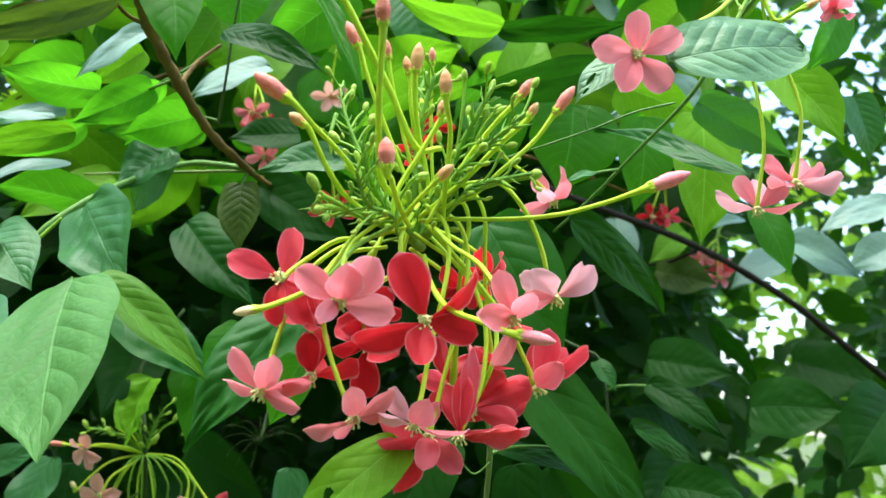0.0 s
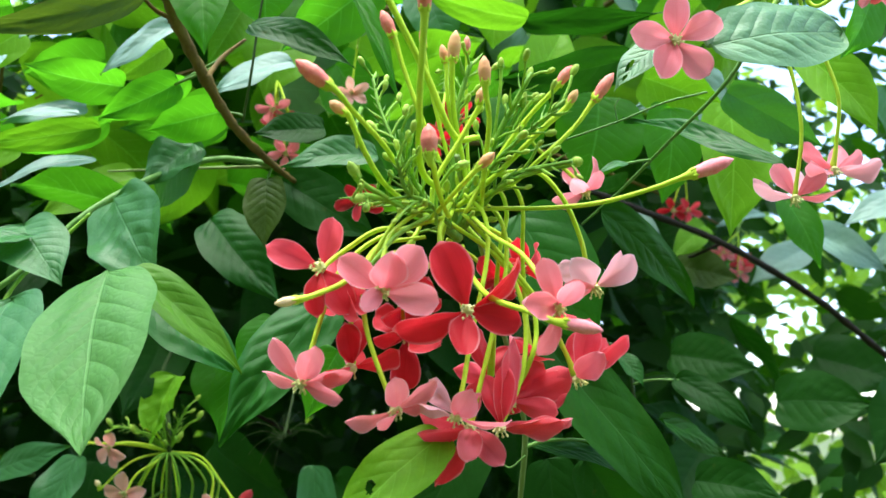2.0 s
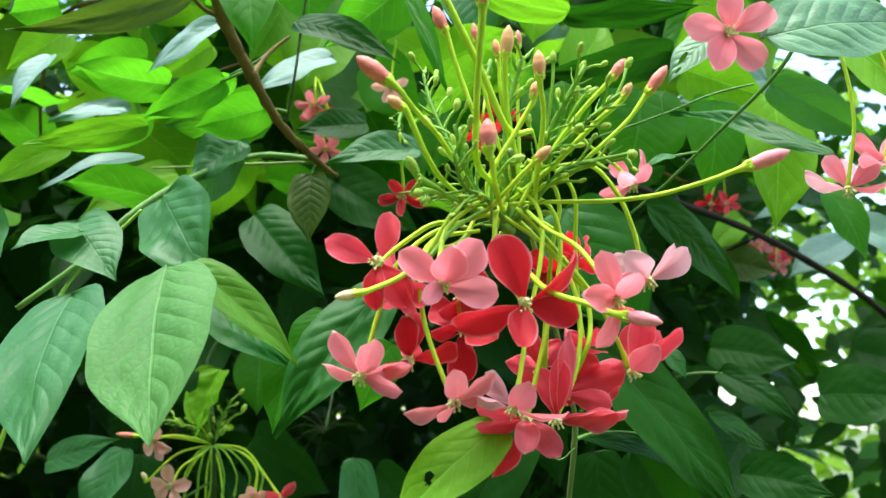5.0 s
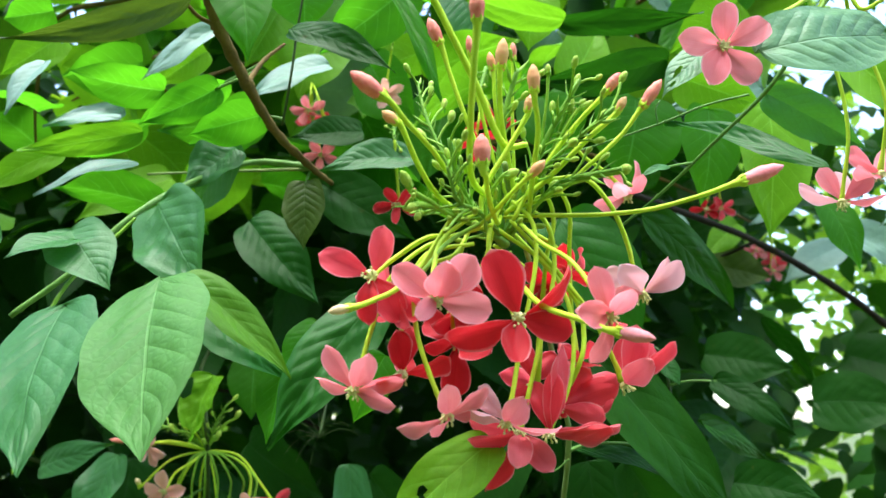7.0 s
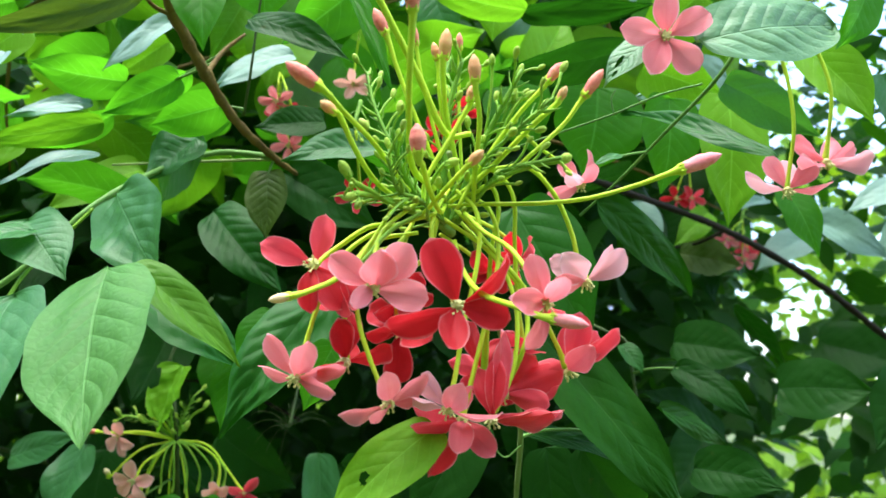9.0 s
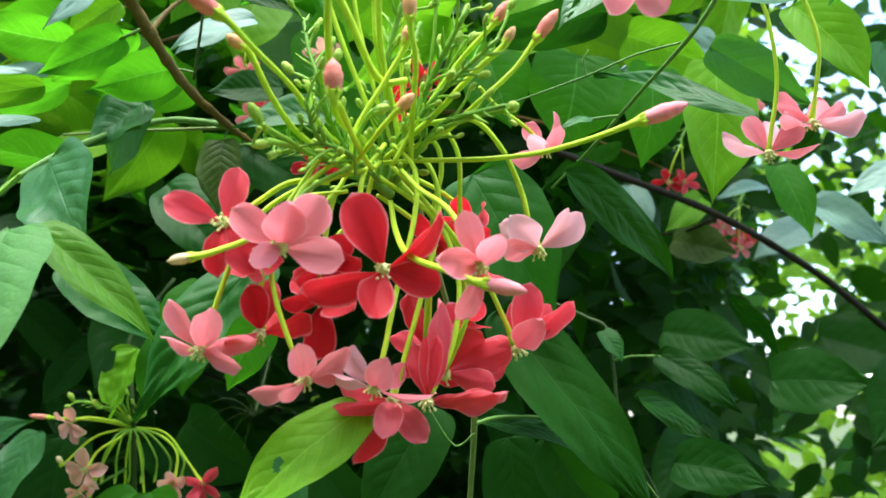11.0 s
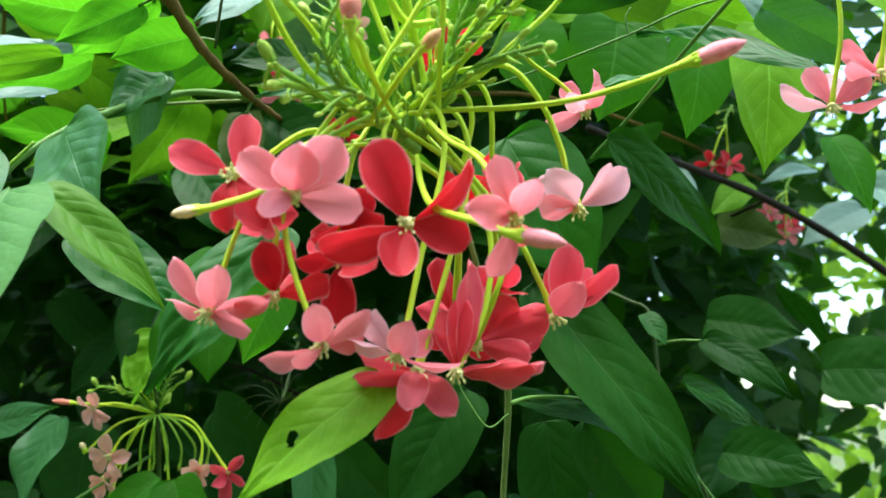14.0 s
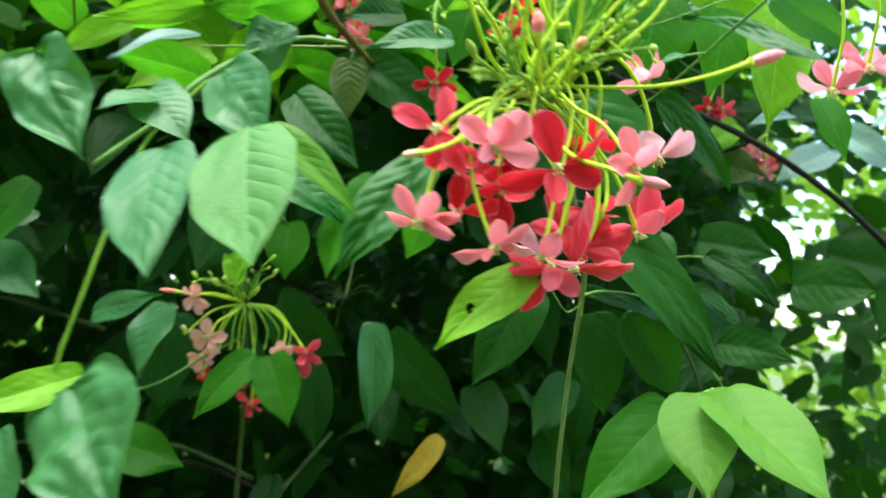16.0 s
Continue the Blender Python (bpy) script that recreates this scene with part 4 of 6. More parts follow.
bud(main_cluster, (-0.0633, 0.2743, 1.5686), (-0.0525, 0.279, 1.5612), [(-0.0253, 0.3373, 1.5399), (-0.028, 0.3234, 1.54), (-0.0358, 0.3042, 1.5485), (-0.0452, 0.2893, 1.5557)], "pink", fat=0.004, thick=0.0011)
bud(main_cluster, (-0.0546, 0.2932, 1.5617), (-0.0493, 0.296, 1.5581), [(-0.0208, 0.3392, 1.5313), (-0.035, 0.319, 1.5366), (-0.0422, 0.3069, 1.5451)], "peach", fat=0.0028)
bud(main_cluster, (0.0535, 0.3335, 1.5885), (0.0457, 0.3357, 1.578), [(-0.0089, 0.3462, 1.5379), (0.0106, 0.3429, 1.5443), (0.0241, 0.3376, 1.5546), (0.0369, 0.3372, 1.5664)], "pink", fat=0.0034, thick=0.0011)
bud(main_cluster, (-0.0483, 0.2995, 1.5415), (-0.0453, 0.3036, 1.5366), [(-0.0271, 0.3353, 1.5365), (-0.0312, 0.3252, 1.5315), (-0.0383, 0.3115, 1.533)], "green", fat=0.0026)
bud(main_cluster, (-0.0476, 0.3024, 1.5281), (-0.0427, 0.306, 1.5303), [(-0.0165, 0.3454, 1.5289), (-0.0312, 0.3249, 1.5326)], "green", fat=0.0022)
bud(main_cluster, (-0.0206, 0.2752, 1.5984), (-0.0207, 0.2793, 1.5885), [(-0.0154, 0.3359, 1.5401), (-0.0231, 0.3174, 1.5439), (-0.0232, 0.2988, 1.5596), (-0.0218, 0.2861, 1.5758)], "pink", fat=0.0036, thick=0.0015)
bud(main_cluster, (-0.0407, 0.3419, 1.6213), (-0.0359, 0.3441, 1.6105), [(-0.0079, 0.3648, 1.5372), (-0.0153, 0.3559, 1.5553), (-0.0249, 0.3509, 1.5787), (-0.0316, 0.3469, 1.5974)], "pink", fat=0.0036)
bud(main_cluster, (-0.0436, 0.3001, 1.6253), (-0.0404, 0.3021, 1.6159), [(-0.001, 0.3354, 1.5626), (-0.0109, 0.3291, 1.5613), (-0.0207, 0.3197, 1.5812), (-0.029, 0.3114, 1.5962), (-0.0363, 0.3055, 1.6096)], "pink", fat=0.004, thick=0.0016)
bud(main_cluster, (-0.0096, 0.3298, 1.6058), (-0.011, 0.3324, 1.5937), [(-0.0047, 0.3549, 1.5382), (-0.0064, 0.3511, 1.5538), (-0.0107, 0.3414, 1.5752)], "peach", fat=0.0036, thick=0.0013)
bud(main_cluster, (-0.0154, 0.3356, 1.6026), (-0.014, 0.3372, 1.5953), [(-0.0086, 0.3639, 1.5467), (-0.0092, 0.3501, 1.5585), (-0.013, 0.3405, 1.5798)], "peach", fat=0.0024, thick=0.001)
bud(main_cluster, (0.0009, 0.3161, 1.5885), (0.0013, 0.3184, 1.5778), [(0, 0.347, 1.5356), (0.0009, 0.3371, 1.5474), (0.0029, 0.3253, 1.5646)], "peach", fat=0.0034, thick=0.0013)
bud(main_cluster, (-0.0047, 0.3534, 1.6149), (-0.0047, 0.355, 1.6074), [(-0.0026, 0.3696, 1.5408), (-0.0047, 0.3645, 1.5629), (-0.0052, 0.3584, 1.5918)], "pink", fat=0.0022, thick=0.0009)
bud(main_cluster, (-0.0239, 0.3434, 1.6138), (-0.023, 0.3452, 1.6056), [(-0.005, 0.3581, 1.5389), (-0.0129, 0.3549, 1.5599), (-0.0201, 0.3489, 1.5881)], "pink", fat=0.0022, thick=0.001)
bud(main_cluster, (0.0004, 0.3252, 1.5796), (-0.0009, 0.3266, 1.573), [(-0.0196, 0.3302, 1.533), (-0.0182, 0.3308, 1.5432), (-0.0087, 0.3286, 1.5588)], "peach", fat=0.0026, thick=0.0012)
bud(main_cluster, (0.0362, 0.3282, 1.5895), (0.0303, 0.3298, 1.5819), [(-0.0067, 0.3438, 1.5334), (0.0037, 0.3415, 1.551), (0.0178, 0.3346, 1.5691)], "pink", fat=0.003, thick=0.0012)
bud(main_cluster, (0.0375, 0.3254, 1.5783), (0.0339, 0.3266, 1.5726), [(-0.0098, 0.3465, 1.5367), (0.0082, 0.3386, 1.5501), (0.0227, 0.3307, 1.563)], "peach", fat=0.0024, thick=0.0013)
bud(main_cluster, (0.0037, 0.3066, 1.5467), (-0.0019, 0.3096, 1.542), [(-0.0205, 0.3337, 1.5288), (-0.0156, 0.3252, 1.5315), (-0.0082, 0.3148, 1.537)], "peach", fat=0.0028, thick=0.0011)
bud(main_cluster, (-0.0433, 0.3152, 1.506), (-0.0456, 0.318, 1.5029), [(-0.0152, 0.3339, 1.5326), (-0.0312, 0.3272, 1.522), (-0.0388, 0.3201, 1.5118)], "green", fat=0.0018, thick=0.001)
bud(main_cluster, (0.0964, 0.3264, 1.5497), (0.0801, 0.3276, 1.5441), [(-0.0103, 0.3486, 1.536), (0.0037, 0.3467, 1.5362), (0.0263, 0.3399, 1.5345), (0.046, 0.3346, 1.5351), (0.0644, 0.3307, 1.5391)], "rose", fat=0.004, thick=0.0011)
bud(main_cluster, (-0.0749, 0.31, 1.4924), (-0.0668, 0.3116, 1.4942), [(-0.0336, 0.3346, 1.523), (-0.0421, 0.329, 1.5135), (-0.0513, 0.3211, 1.5023), (-0.0603, 0.3142, 1.4966)], "cream", fat=0.0025, thick=0.0012)
bud(main_cluster, (0.0386, 0.2981, 1.4808), (0.0254, 0.2995, 1.4837), [(-0.0077, 0.3521, 1.5222), (-0.005, 0.3432, 1.5094), (0.0017, 0.3175, 1.4955), (0.014, 0.3027, 1.4882)], "rose", fat=0.0034, thick=0.0013)
bud(main_cluster, (0.0182, 0.3395, 1.5843), (0.0172, 0.3409, 1.5775), [(-0.0088, 0.3567, 1.5452), (0.0072, 0.3453, 1.557)], "green", fat=0.0022, thick=0.0009)
bud(main_cluster, (0.0214, 0.3376, 1.5934), (0.0196, 0.3385, 1.5889), [(-0.0019, 0.3509, 1.5435), (0.0084, 0.3448, 1.5593), (0.0154, 0.3409, 1.5775)], "green", fat=0.0018, thick=0.0008)
bud(main_cluster, (0.009, 0.3414, 1.5996), (0.009, 0.3423, 1.595), [(-0.0096, 0.3525, 1.5407), (0.0038, 0.3506, 1.5611), (0.008, 0.3452, 1.5816)], "green", fat=0.0018, thick=0.0008)
bud(main_cluster, (0.0262, 0.3352, 1.5807), (0.0211, 0.3358, 1.5775), [(-0.0021, 0.3613, 1.5364), (0.0084, 0.3453, 1.557), (0.0152, 0.3384, 1.5704)], "green", fat=0.0018, thick=0.0008)
bud(main_cluster, (-0.0051, 0.3169, 1.5464), (-0.0105, 0.3173, 1.5443), [(-0.0179, 0.3297, 1.5258), (-0.0172, 0.325, 1.5371)], "green", fat=0.0024, thick=0.0009)
bud(main_cluster, (0.0387, 0.3263, 1.55), (0.0344, 0.3276, 1.5487), [(-0.0071, 0.3564, 1.533), (0.0082, 0.34, 1.5435), (0.0214, 0.3321, 1.5471)], "green", fat=0.0028, thick=0.0011)
flower(main_cluster, (-0.0606, 0.3221, 1.5076), (-0.2, -0.97, -0.11), [(-0.02, -0.0028, 0.008, 0.08, 0.47, "rose"), (0.0041, -0.0003, 0.0192, 0.54, 0.47, "rose"), (-0.0005, -0.0017, -0.0192, -0.04, 0.45), (0.0104, 0.004, -0.0171, -0.38, 0.62, "rose"), (0.0044, 0.0139, -0.0113, -0.57, 0.56)], "red", [(-0.029, 0.3403, 1.5261), (-0.0402, 0.3299, 1.5237), (-0.052, 0.3294, 1.5162), (-0.0586, 0.3276, 1.5106)])
flower(main_cluster, (-0.0357, 0.2973, 1.4945), (0, -0.92, -0.4), [(-0.0147, -0.0031, 0.0113, 0.31, 0.51), (0.0039, -0.0102, 0.0123, 0.23, 0.75), (0.0136, -0.0021, 0.015, 0.06, 0.62), (0.0193, 0.0019, -0.0038, -0.24, 0.53), (-0.0072, -0.0112, -0.0069, 0.15, 0.47)], "pink", [(-0.0211, 0.3314, 1.5341), (-0.0345, 0.3272, 1.522), (-0.0373, 0.3167, 1.509), (-0.0373, 0.3065, 1.499)])
flower(main_cluster, (-0.0066, 0.3185, 1.4909), (0.05, -0.95, -0.3), [(-0.01, -0.0055, 0.0246, 0.11, 0.54), (0.0186, -0.0027, 0.0196, 0.84, 0.45), (0.0196, -0.0043, -0.0058, -0.14, 0.54), (-0.0034, -0.0097, -0.0172, -0.05, 0.58), (-0.0273, -0.0004, -0.0064, -0.52, 0.45)], "red", [(-0.0098, 0.3486, 1.5431), (-0.0161, 0.3371, 1.5283), (-0.0158, 0.3329, 1.5143), (-0.0105, 0.3289, 1.4993)])
flower(main_cluster, (0.0248, 0.3064, 1.49), (0.1, -0.93, -0.35), [(-0.0054, -0.0037, 0.017, -0.05, 0.48), (0.0064, -0.014, 0.0078, -0.22, 0.45), (-0.0139, -0.0114, 0.0001, 0.17, 0.49), (-0.0077, 0.0028, -0.0165, -0.28, 0.45), (0.0058, 0.0174, -0.0027, 0.65, 0.45, "rose")], "pink", [(-0.0034, 0.3436, 1.5319), (0.0036, 0.3372, 1.523), (0.0141, 0.3241, 1.5126), (0.0217, 0.3129, 1.4979)])
flower(main_cluster, (0.0468, 0.3613, 1.5063), (0.11, -0.37, -0.92), [(-0.0114, -0.0127, 0.0097, 0.46, 0.61), (-0.0135, 0.008, 0.0108, 1.24, 0.50), (0.0123, 0.0039, 0.0158, -0.56, 0.45), (0.0166, -0.0016, 0.0131, -0.49, 0.45), (-0.0145, -0.0141, -0.0007, 0.23, 0.45, "pink")], "blush", [(-0.0091, 0.3606, 1.5521), (0.0109, 0.3513, 1.5527), (0.0237, 0.3484, 1.5518), (0.0342, 0.3509, 1.5404), (0.041, 0.356, 1.5259), (0.0439, 0.3595, 1.5141)], thick=0.0011)
flower(main_cluster, (0.0384, 0.3648, 1.4695), (0.46, -0.18, -0.87), [(0.0054, -0.0044, 0.0238, -1.01, 0.45), (0.0214, -0.0021, 0.0172, -0.46, 0.45), (0.0131, 0.0034, 0.0164, -0.92, 0.45), (0.0095, -0.0158, 0.0089, -1.20, 0.50, "coral"), (0.0028, 0.0049, 0.02, 1.51, 0.46)], "rose", [(-0.0073, 0.3522, 1.5358), (0.0084, 0.3555, 1.5186), (0.0247, 0.3579, 1.4977), (0.0341, 0.3628, 1.4796)], thick=0.0011)
flower(main_cluster, (-0.0668, 0.3239, 1.4658), (-0.15, -0.68, -0.72), [(-0.01, -0.0038, 0.0161, 0.03, 0.45), (0.0064, -0.0123, 0.0125, 0.28, 0.50), (0.0188, 0.0004, 0.0038, -0.09, 0.45), (0.0163, -0.0076, -0.0065, -0.36, 0.45), (-0.0155, 0.0114, 0.0052, -0.18, 0.45)], "pink", [(-0.0154, 0.3366, 1.5301), (-0.0407, 0.3345, 1.5213), (-0.0551, 0.3303, 1.5071), (-0.0609, 0.327, 1.4893), (-0.0646, 0.325, 1.4744)])
flower(main_cluster, (-0.0326, 0.3278, 1.4565), (-0.1, -0.63, -0.77), [(-0.0004, -0.0149, 0.0108, 0.46, 0.49), (0.0149, -0.0037, 0.0101, -0.04, 0.45), (0.0102, 0.0127, 0.0037, -0.51, 0.45), (-0.0191, -0.0003, -0.0043, -0.24, 0.45), (-0.0069, -0.013, -0.0054, 0.43, 0.45)], "pink", [(-0.0297, 0.3302, 1.5336), (-0.0377, 0.3276, 1.5199), (-0.0444, 0.3234, 1.5059), (-0.044, 0.3244, 1.4869), (-0.0374, 0.3268, 1.4662)])
flower(main_cluster, (-0.0109, 0.3365, 1.454), (-0.05, -0.77, -0.64), [(-0.0182, -0.0023, 0.0061, -0.40, 0.45, "blush"), (-0.0099, 0.0064, 0.0133, 0.43, 0.45, "blush"), (0.006, -0.0155, 0.0094, -0.08, 0.52), (0.0212, 0.0015, -0.0012, 0.54, 0.45), (0.0092, 0.0132, 0.006, -0.87, 0.45)], "pink", [(-0.0069, 0.344, 1.5417), (0.0014, 0.3444, 1.5323), (0.0018, 0.3422, 1.5138), (-0.0042, 0.3398, 1.4865), (-0.0082, 0.3383, 1.4647)])
flower(main_cluster, (-0.0056, 0.3456, 1.4498), (0.05, -0.81, -0.59), [(-0.0202, -0.0035, -0.0019, -0.10, 0.45), (-0.0198, 0.0066, 0.0055, 0.04, 0.45), (-0.0141, 0.0034, -0.0217, -0.55, 0.45, "red"), (-0.0019, -0.0124, -0.0136, 0.40, 0.50, "coral"), (0.0124, -0.0045, -0.0146, -0.54, 0.49, "coral")], "rose", [(-0.0083, 0.3609, 1.546), (0.0065, 0.3509, 1.5353), (0.0102, 0.3511, 1.5154), (0.0043, 0.3498, 1.4875), (-0.0027, 0.3474, 1.4607)])
flower(main_cluster, (-0.0295, 0.3383, 1.4842), (0, -0.87, -0.49), [(0.0139, -0.0143, -0.0056, -0.62, 0.52), (-0.0019, 0.004, -0.021, -0.17, 0.50), (-0.0121, -0.0132, -0.002, -0.15, 0.45), (-0.0128, 0.0129, 0.0107, 0.67, 0.51), (0.0031, 0.0124, 0.0148, 0.05, 0.55)], "red", [(-0.0241, 0.3495, 1.5317), (-0.0281, 0.3432, 1.5186), (-0.0309, 0.341, 1.4955)])
flower(main_cluster, (-0.0502, 0.3357, 1.4725), (-0.1, -0.63, -0.77), [(-0.0014, -0.0114, 0.0155, 0.47, 0.51), (-0.0089, -0.0139, -0.0029, 0.13, 0.45), (0.0186, -0.0066, 0.0055, 0.33, 0.45), (0.0013, 0.0153, 0.0095, 0.05, 0.45), (0.0018, 0.0032, 0.0188, 0.34, 0.46)], "red", [(-0.0225, 0.3438, 1.524), (-0.0411, 0.3381, 1.5187), (-0.0493, 0.3366, 1.5015), (-0.0509, 0.3367, 1.4818)])
flower(main_cluster, (0.0062, 0.3526, 1.45), (0.05, -0.69, -0.72), [(0.0257, 0.0015, 0.0005, -0.12, 0.34, "coral"), (0.029, 0.0012, 0.0031, 0.17, 0.34, "coral"), (0.0021, -0.0046, 0.0242, -0.07, 0.35), (-0.0058, 0.0016, 0.0201, 0.30, 0.36), (0.0041, -0.0068, 0.0356, 0.70, 0.34)], "rose", [(-0.0123, 0.3522, 1.5317), (0.0084, 0.356, 1.5163), (0.0171, 0.3554, 1.4951), (0.0154, 0.3536, 1.4698)], thick=0.0011)
flower(main_cluster, (0.0115, 0.3709, 1.4601), (0.5, 0.8, -0.35), [(0.0253, -0.0011, 0.0135, 0.29, 0.45), (0.0264, -0.0004, 0.0101, 0.41, 0.45), (0.0192, -0.0059, -0.0048, 0.28, 0.47), (0.0144, -0.0007, 0.0159, 0.72, 0.54), (0.024, 0.0008, 0.0032, 0.07, 0.45)], "rose", [(-0.0083, 0.3674, 1.5369), (0.0108, 0.3606, 1.5141), (0.0196, 0.3589, 1.5026), (0.0219, 0.3568, 1.4886), (0.0192, 0.3554, 1.476)], thick=0.0011)
flower(main_cluster, (0.0581, 0.4456, 1.5708), (0, -0.61, -0.79), [(0.0032, -0.004, 0.0184, 0.71, 0.45), (0.0058, -0.0144, 0.0079, 0.14, 0.45), (-0.0086, 0.0061, 0.0156, 0.10, 0.45), (-0.0184, 0.001, -0.0061, 0.05, 0.45), (-0.0086, -0.0171, 0.0031, 0.00, 0.45, "blush")], "pink", [(0.0261, 0.4133, 1.5903), (0.0336, 0.4288, 1.5874), (0.0474, 0.4375, 1.58)])
flower(main_cluster, (0.0202, 0.394, 1.5203), (0, -0.72, -0.69), [(-0.0036, -0.0151, 0.0118), (-0.0107, -0.0161, 0.0027), (0.0098, -0.0166, -0.003), (0.0056, 0.0127, 0.0137), (-0.0024, 0.018, -0.0072)], "red", [(-0.0124, 0.3604, 1.5385), (0.004, 0.3755, 1.5352), (0.0156, 0.3868, 1.5299)])
flower(main_cluster, (0.0077, 0.3801, 1.5137), (0, -0.81, -0.59), [(-0.0087, -0.0142, 0.0069), (-0.0063, -0.0127, -0.0111), (0.0081, -0.0127, -0.0099), (0.0069, -0.0161, 0.0041), (-0.0111, -0.0139, -0.0028)], "red", [(-0.0139, 0.3619, 1.5271), (-0.0034, 0.3732, 1.522)])
flower(main_cluster, (-0.0527, 0.3314, 1.502), (-0.1, -0.83, -0.55), [(-0.0111, 0.0141, -0.0077), (0.0073, -0.0113, -0.0142), (-0.0154, 0.012, -0.0011), (0.0136, -0.0115, -0.008), (-0.0054, 0.0121, 0.0143)], "rose", [(-0.026, 0.3447, 1.5257), (-0.0315, 0.3384, 1.5175), (-0.0452, 0.3343, 1.5128)], wide=0.5)
flower(main_cluster, (-0.0302, 0.3494, 1.4991), (0, -0.81, -0.59), [(0.0094, -0.016, 0.0074), (-0.0094, -0.0155, -0.0085), (-0.0057, 0.0164, -0.0098), (0.0144, -0.0139, -0.001), (-0.0086, 0.0119, 0.0135)], "red", [(-0.014, 0.3509, 1.5335), (-0.0186, 0.3517, 1.5171), (-0.0269, 0.3504, 1.5089)], wide=0.5)
flower(main_cluster, (0.004, 0.3837, 1.4709), (-0.3, 0.75, -0.6), [(-0.016, 0.0106, 0.0047, -0.94, 0.47, "rose"), (-0.0064, -0.0046, 0.0212, -0.10, 0.45), (0.0095, 0.0081, 0.0146, 0.19, 0.47), (0.0138, 0.0037, -0.0147, 0.51, 0.45), (-0.0118, 0.0135, -0.0102, -0.88, 0.45)], "red", [(-0.0015, 0.3639, 1.5436), (0.0074, 0.3557, 1.5465), (0.0109, 0.356, 1.5356), (0.0074, 0.3619, 1.5174)])
flower(main_cluster, (0.0209, 0.3768, 1.4807), (0.11, -0.6, -0.79), [(-0.0078, -0.0152, 0.0057), (0.0039, -0.0162, 0.0068), (0.0072, -0.0161, -0.0036), (-0.0017, 0.0168, -0.0062), (-0.0079, -0.0158, -0.0036)], "rose", [(-0.0022, 0.3536, 1.5562), (0.011, 0.3547, 1.5512), (0.0173, 0.355, 1.5402), (0.0177, 0.3629, 1.5225), (0.0188, 0.3708, 1.4995)])

right_cluster = cluster("flower_cluster", "cluster of pink flowers drooping on long tubes beside pale leaf")
spray(right_cluster, [(0.1654, 0.3763, 1.6758), (0.1439, 0.3802, 1.6574), (0.1329, 0.3773, 1.6471)], 0.0016, 0.001, 5, 21)
flower(right_cluster, (0.0803, 0.3383, 1.6044), (0, -0.99, -0.16), [(0.0002, -0.0076, 0.0167, -0.24, 0.56), (0.0187, -0.0017, 0.0093, 0.13, 0.53), (0.0142, 0.0032, -0.0138, 0.36, 0.60), (-0.0084, -0.0052, -0.019, 0.15, 0.54), (-0.0194, -0.0044, 0.0023, -0.32, 0.53)], "pink", [(0.1387, 0.3659, 1.6524), (0.1211, 0.3548, 1.6326), (0.1046, 0.347, 1.6212), (0.0912, 0.3435, 1.6133)])
flower(right_cluster, (0.1473, 0.397, 1.5538), (0, -0.41, -0.91), [(-0.0192, -0.0022, 0.0089, -0.25, 0.45, "blush"), (-0.0071, 0.0036, 0.0168, 0.52, 0.45), (0.0157, 0.0029, 0.0142, -0.82, 0.45), (0.0215, -0.0006, 0.0041, 0.17, 0.45), (0.0017, 0.0087, 0.0173, 0.28, 0.45, "blush")], "pink", [(0.1466, 0.3802, 1.6574), (0.1396, 0.3874, 1.6377), (0.148, 0.3897, 1.6127), (0.1514, 0.3924, 1.5855), (0.1483, 0.3955, 1.5615)])
flower(right_cluster, (0.1661, 0.3963, 1.5669), (0, -0.41, -0.91), [(-0.0137, -0.001, 0.0131, -0.25, 0.45), (0.0084, 0.0107, 0.0161, 0.70, 0.45), (0.0226, -0.0003, 0.0031, -0.14, 0.45, "blush"), (-0.0164, -0.0151, -0.0001, -0.49, 0.45), (0.0187, 0.0101, 0.0095, -0.39, 0.45)], "pink", [(0.1507, 0.3802, 1.6574), (0.1558, 0.3874, 1.6377), (0.1641, 0.3886, 1.618), (0.1688, 0.3896, 1.5985), (0.1674, 0.3941, 1.5776)])
flower(right_cluster, (0.1886, 0.3867, 1.6508), (0, -0.72, -0.69), [(-0.0127, -0.0088, -0.0092), (-0.0023, -0.0177, -0.0024), (0.0008, -0.0152, -0.0096), (-0.0084, -0.0152, 0.0046), (-0.013, -0.0122, -0.0023)], "pink", [(0.152, 0.378, 1.6679), (0.1693, 0.3818, 1.6642), (0.181, 0.3859, 1.6546)])
bud(right_cluster, (0.1724, 0.3675, 1.6448), (0.1646, 0.3683, 1.641), [(0.1475, 0.3745, 1.6601), (0.1536, 0.374, 1.6383)], "peach", fat=0.0022)
bud(right_cluster, (0.131, 0.3664, 1.6499), (0.1297, 0.3681, 1.6423), [(0.1475, 0.3745, 1.6601), (0.1336, 0.3697, 1.6347)], "green", fat=0.0022)

shaded_cluster = cluster("flower_cluster", "smaller cluster of salmon flowers on arching green tubes in the shade")
bud(shaded_cluster, (-0.2846, 0.7029, 1.4616), (-0.2809, 0.7041, 1.4563), [(-0.2395, 0.7188, 1.4353), (-0.2622, 0.7101, 1.4519)], "green", fat=0.0028, thick=0.0011)
bud(shaded_cluster, (-0.2661, 0.7041, 1.4563), (-0.2624, 0.7052, 1.451), [(-0.2395, 0.7188, 1.4353), (-0.2529, 0.7107, 1.4492)], "green", fat=0.0028, thick=0.0011)
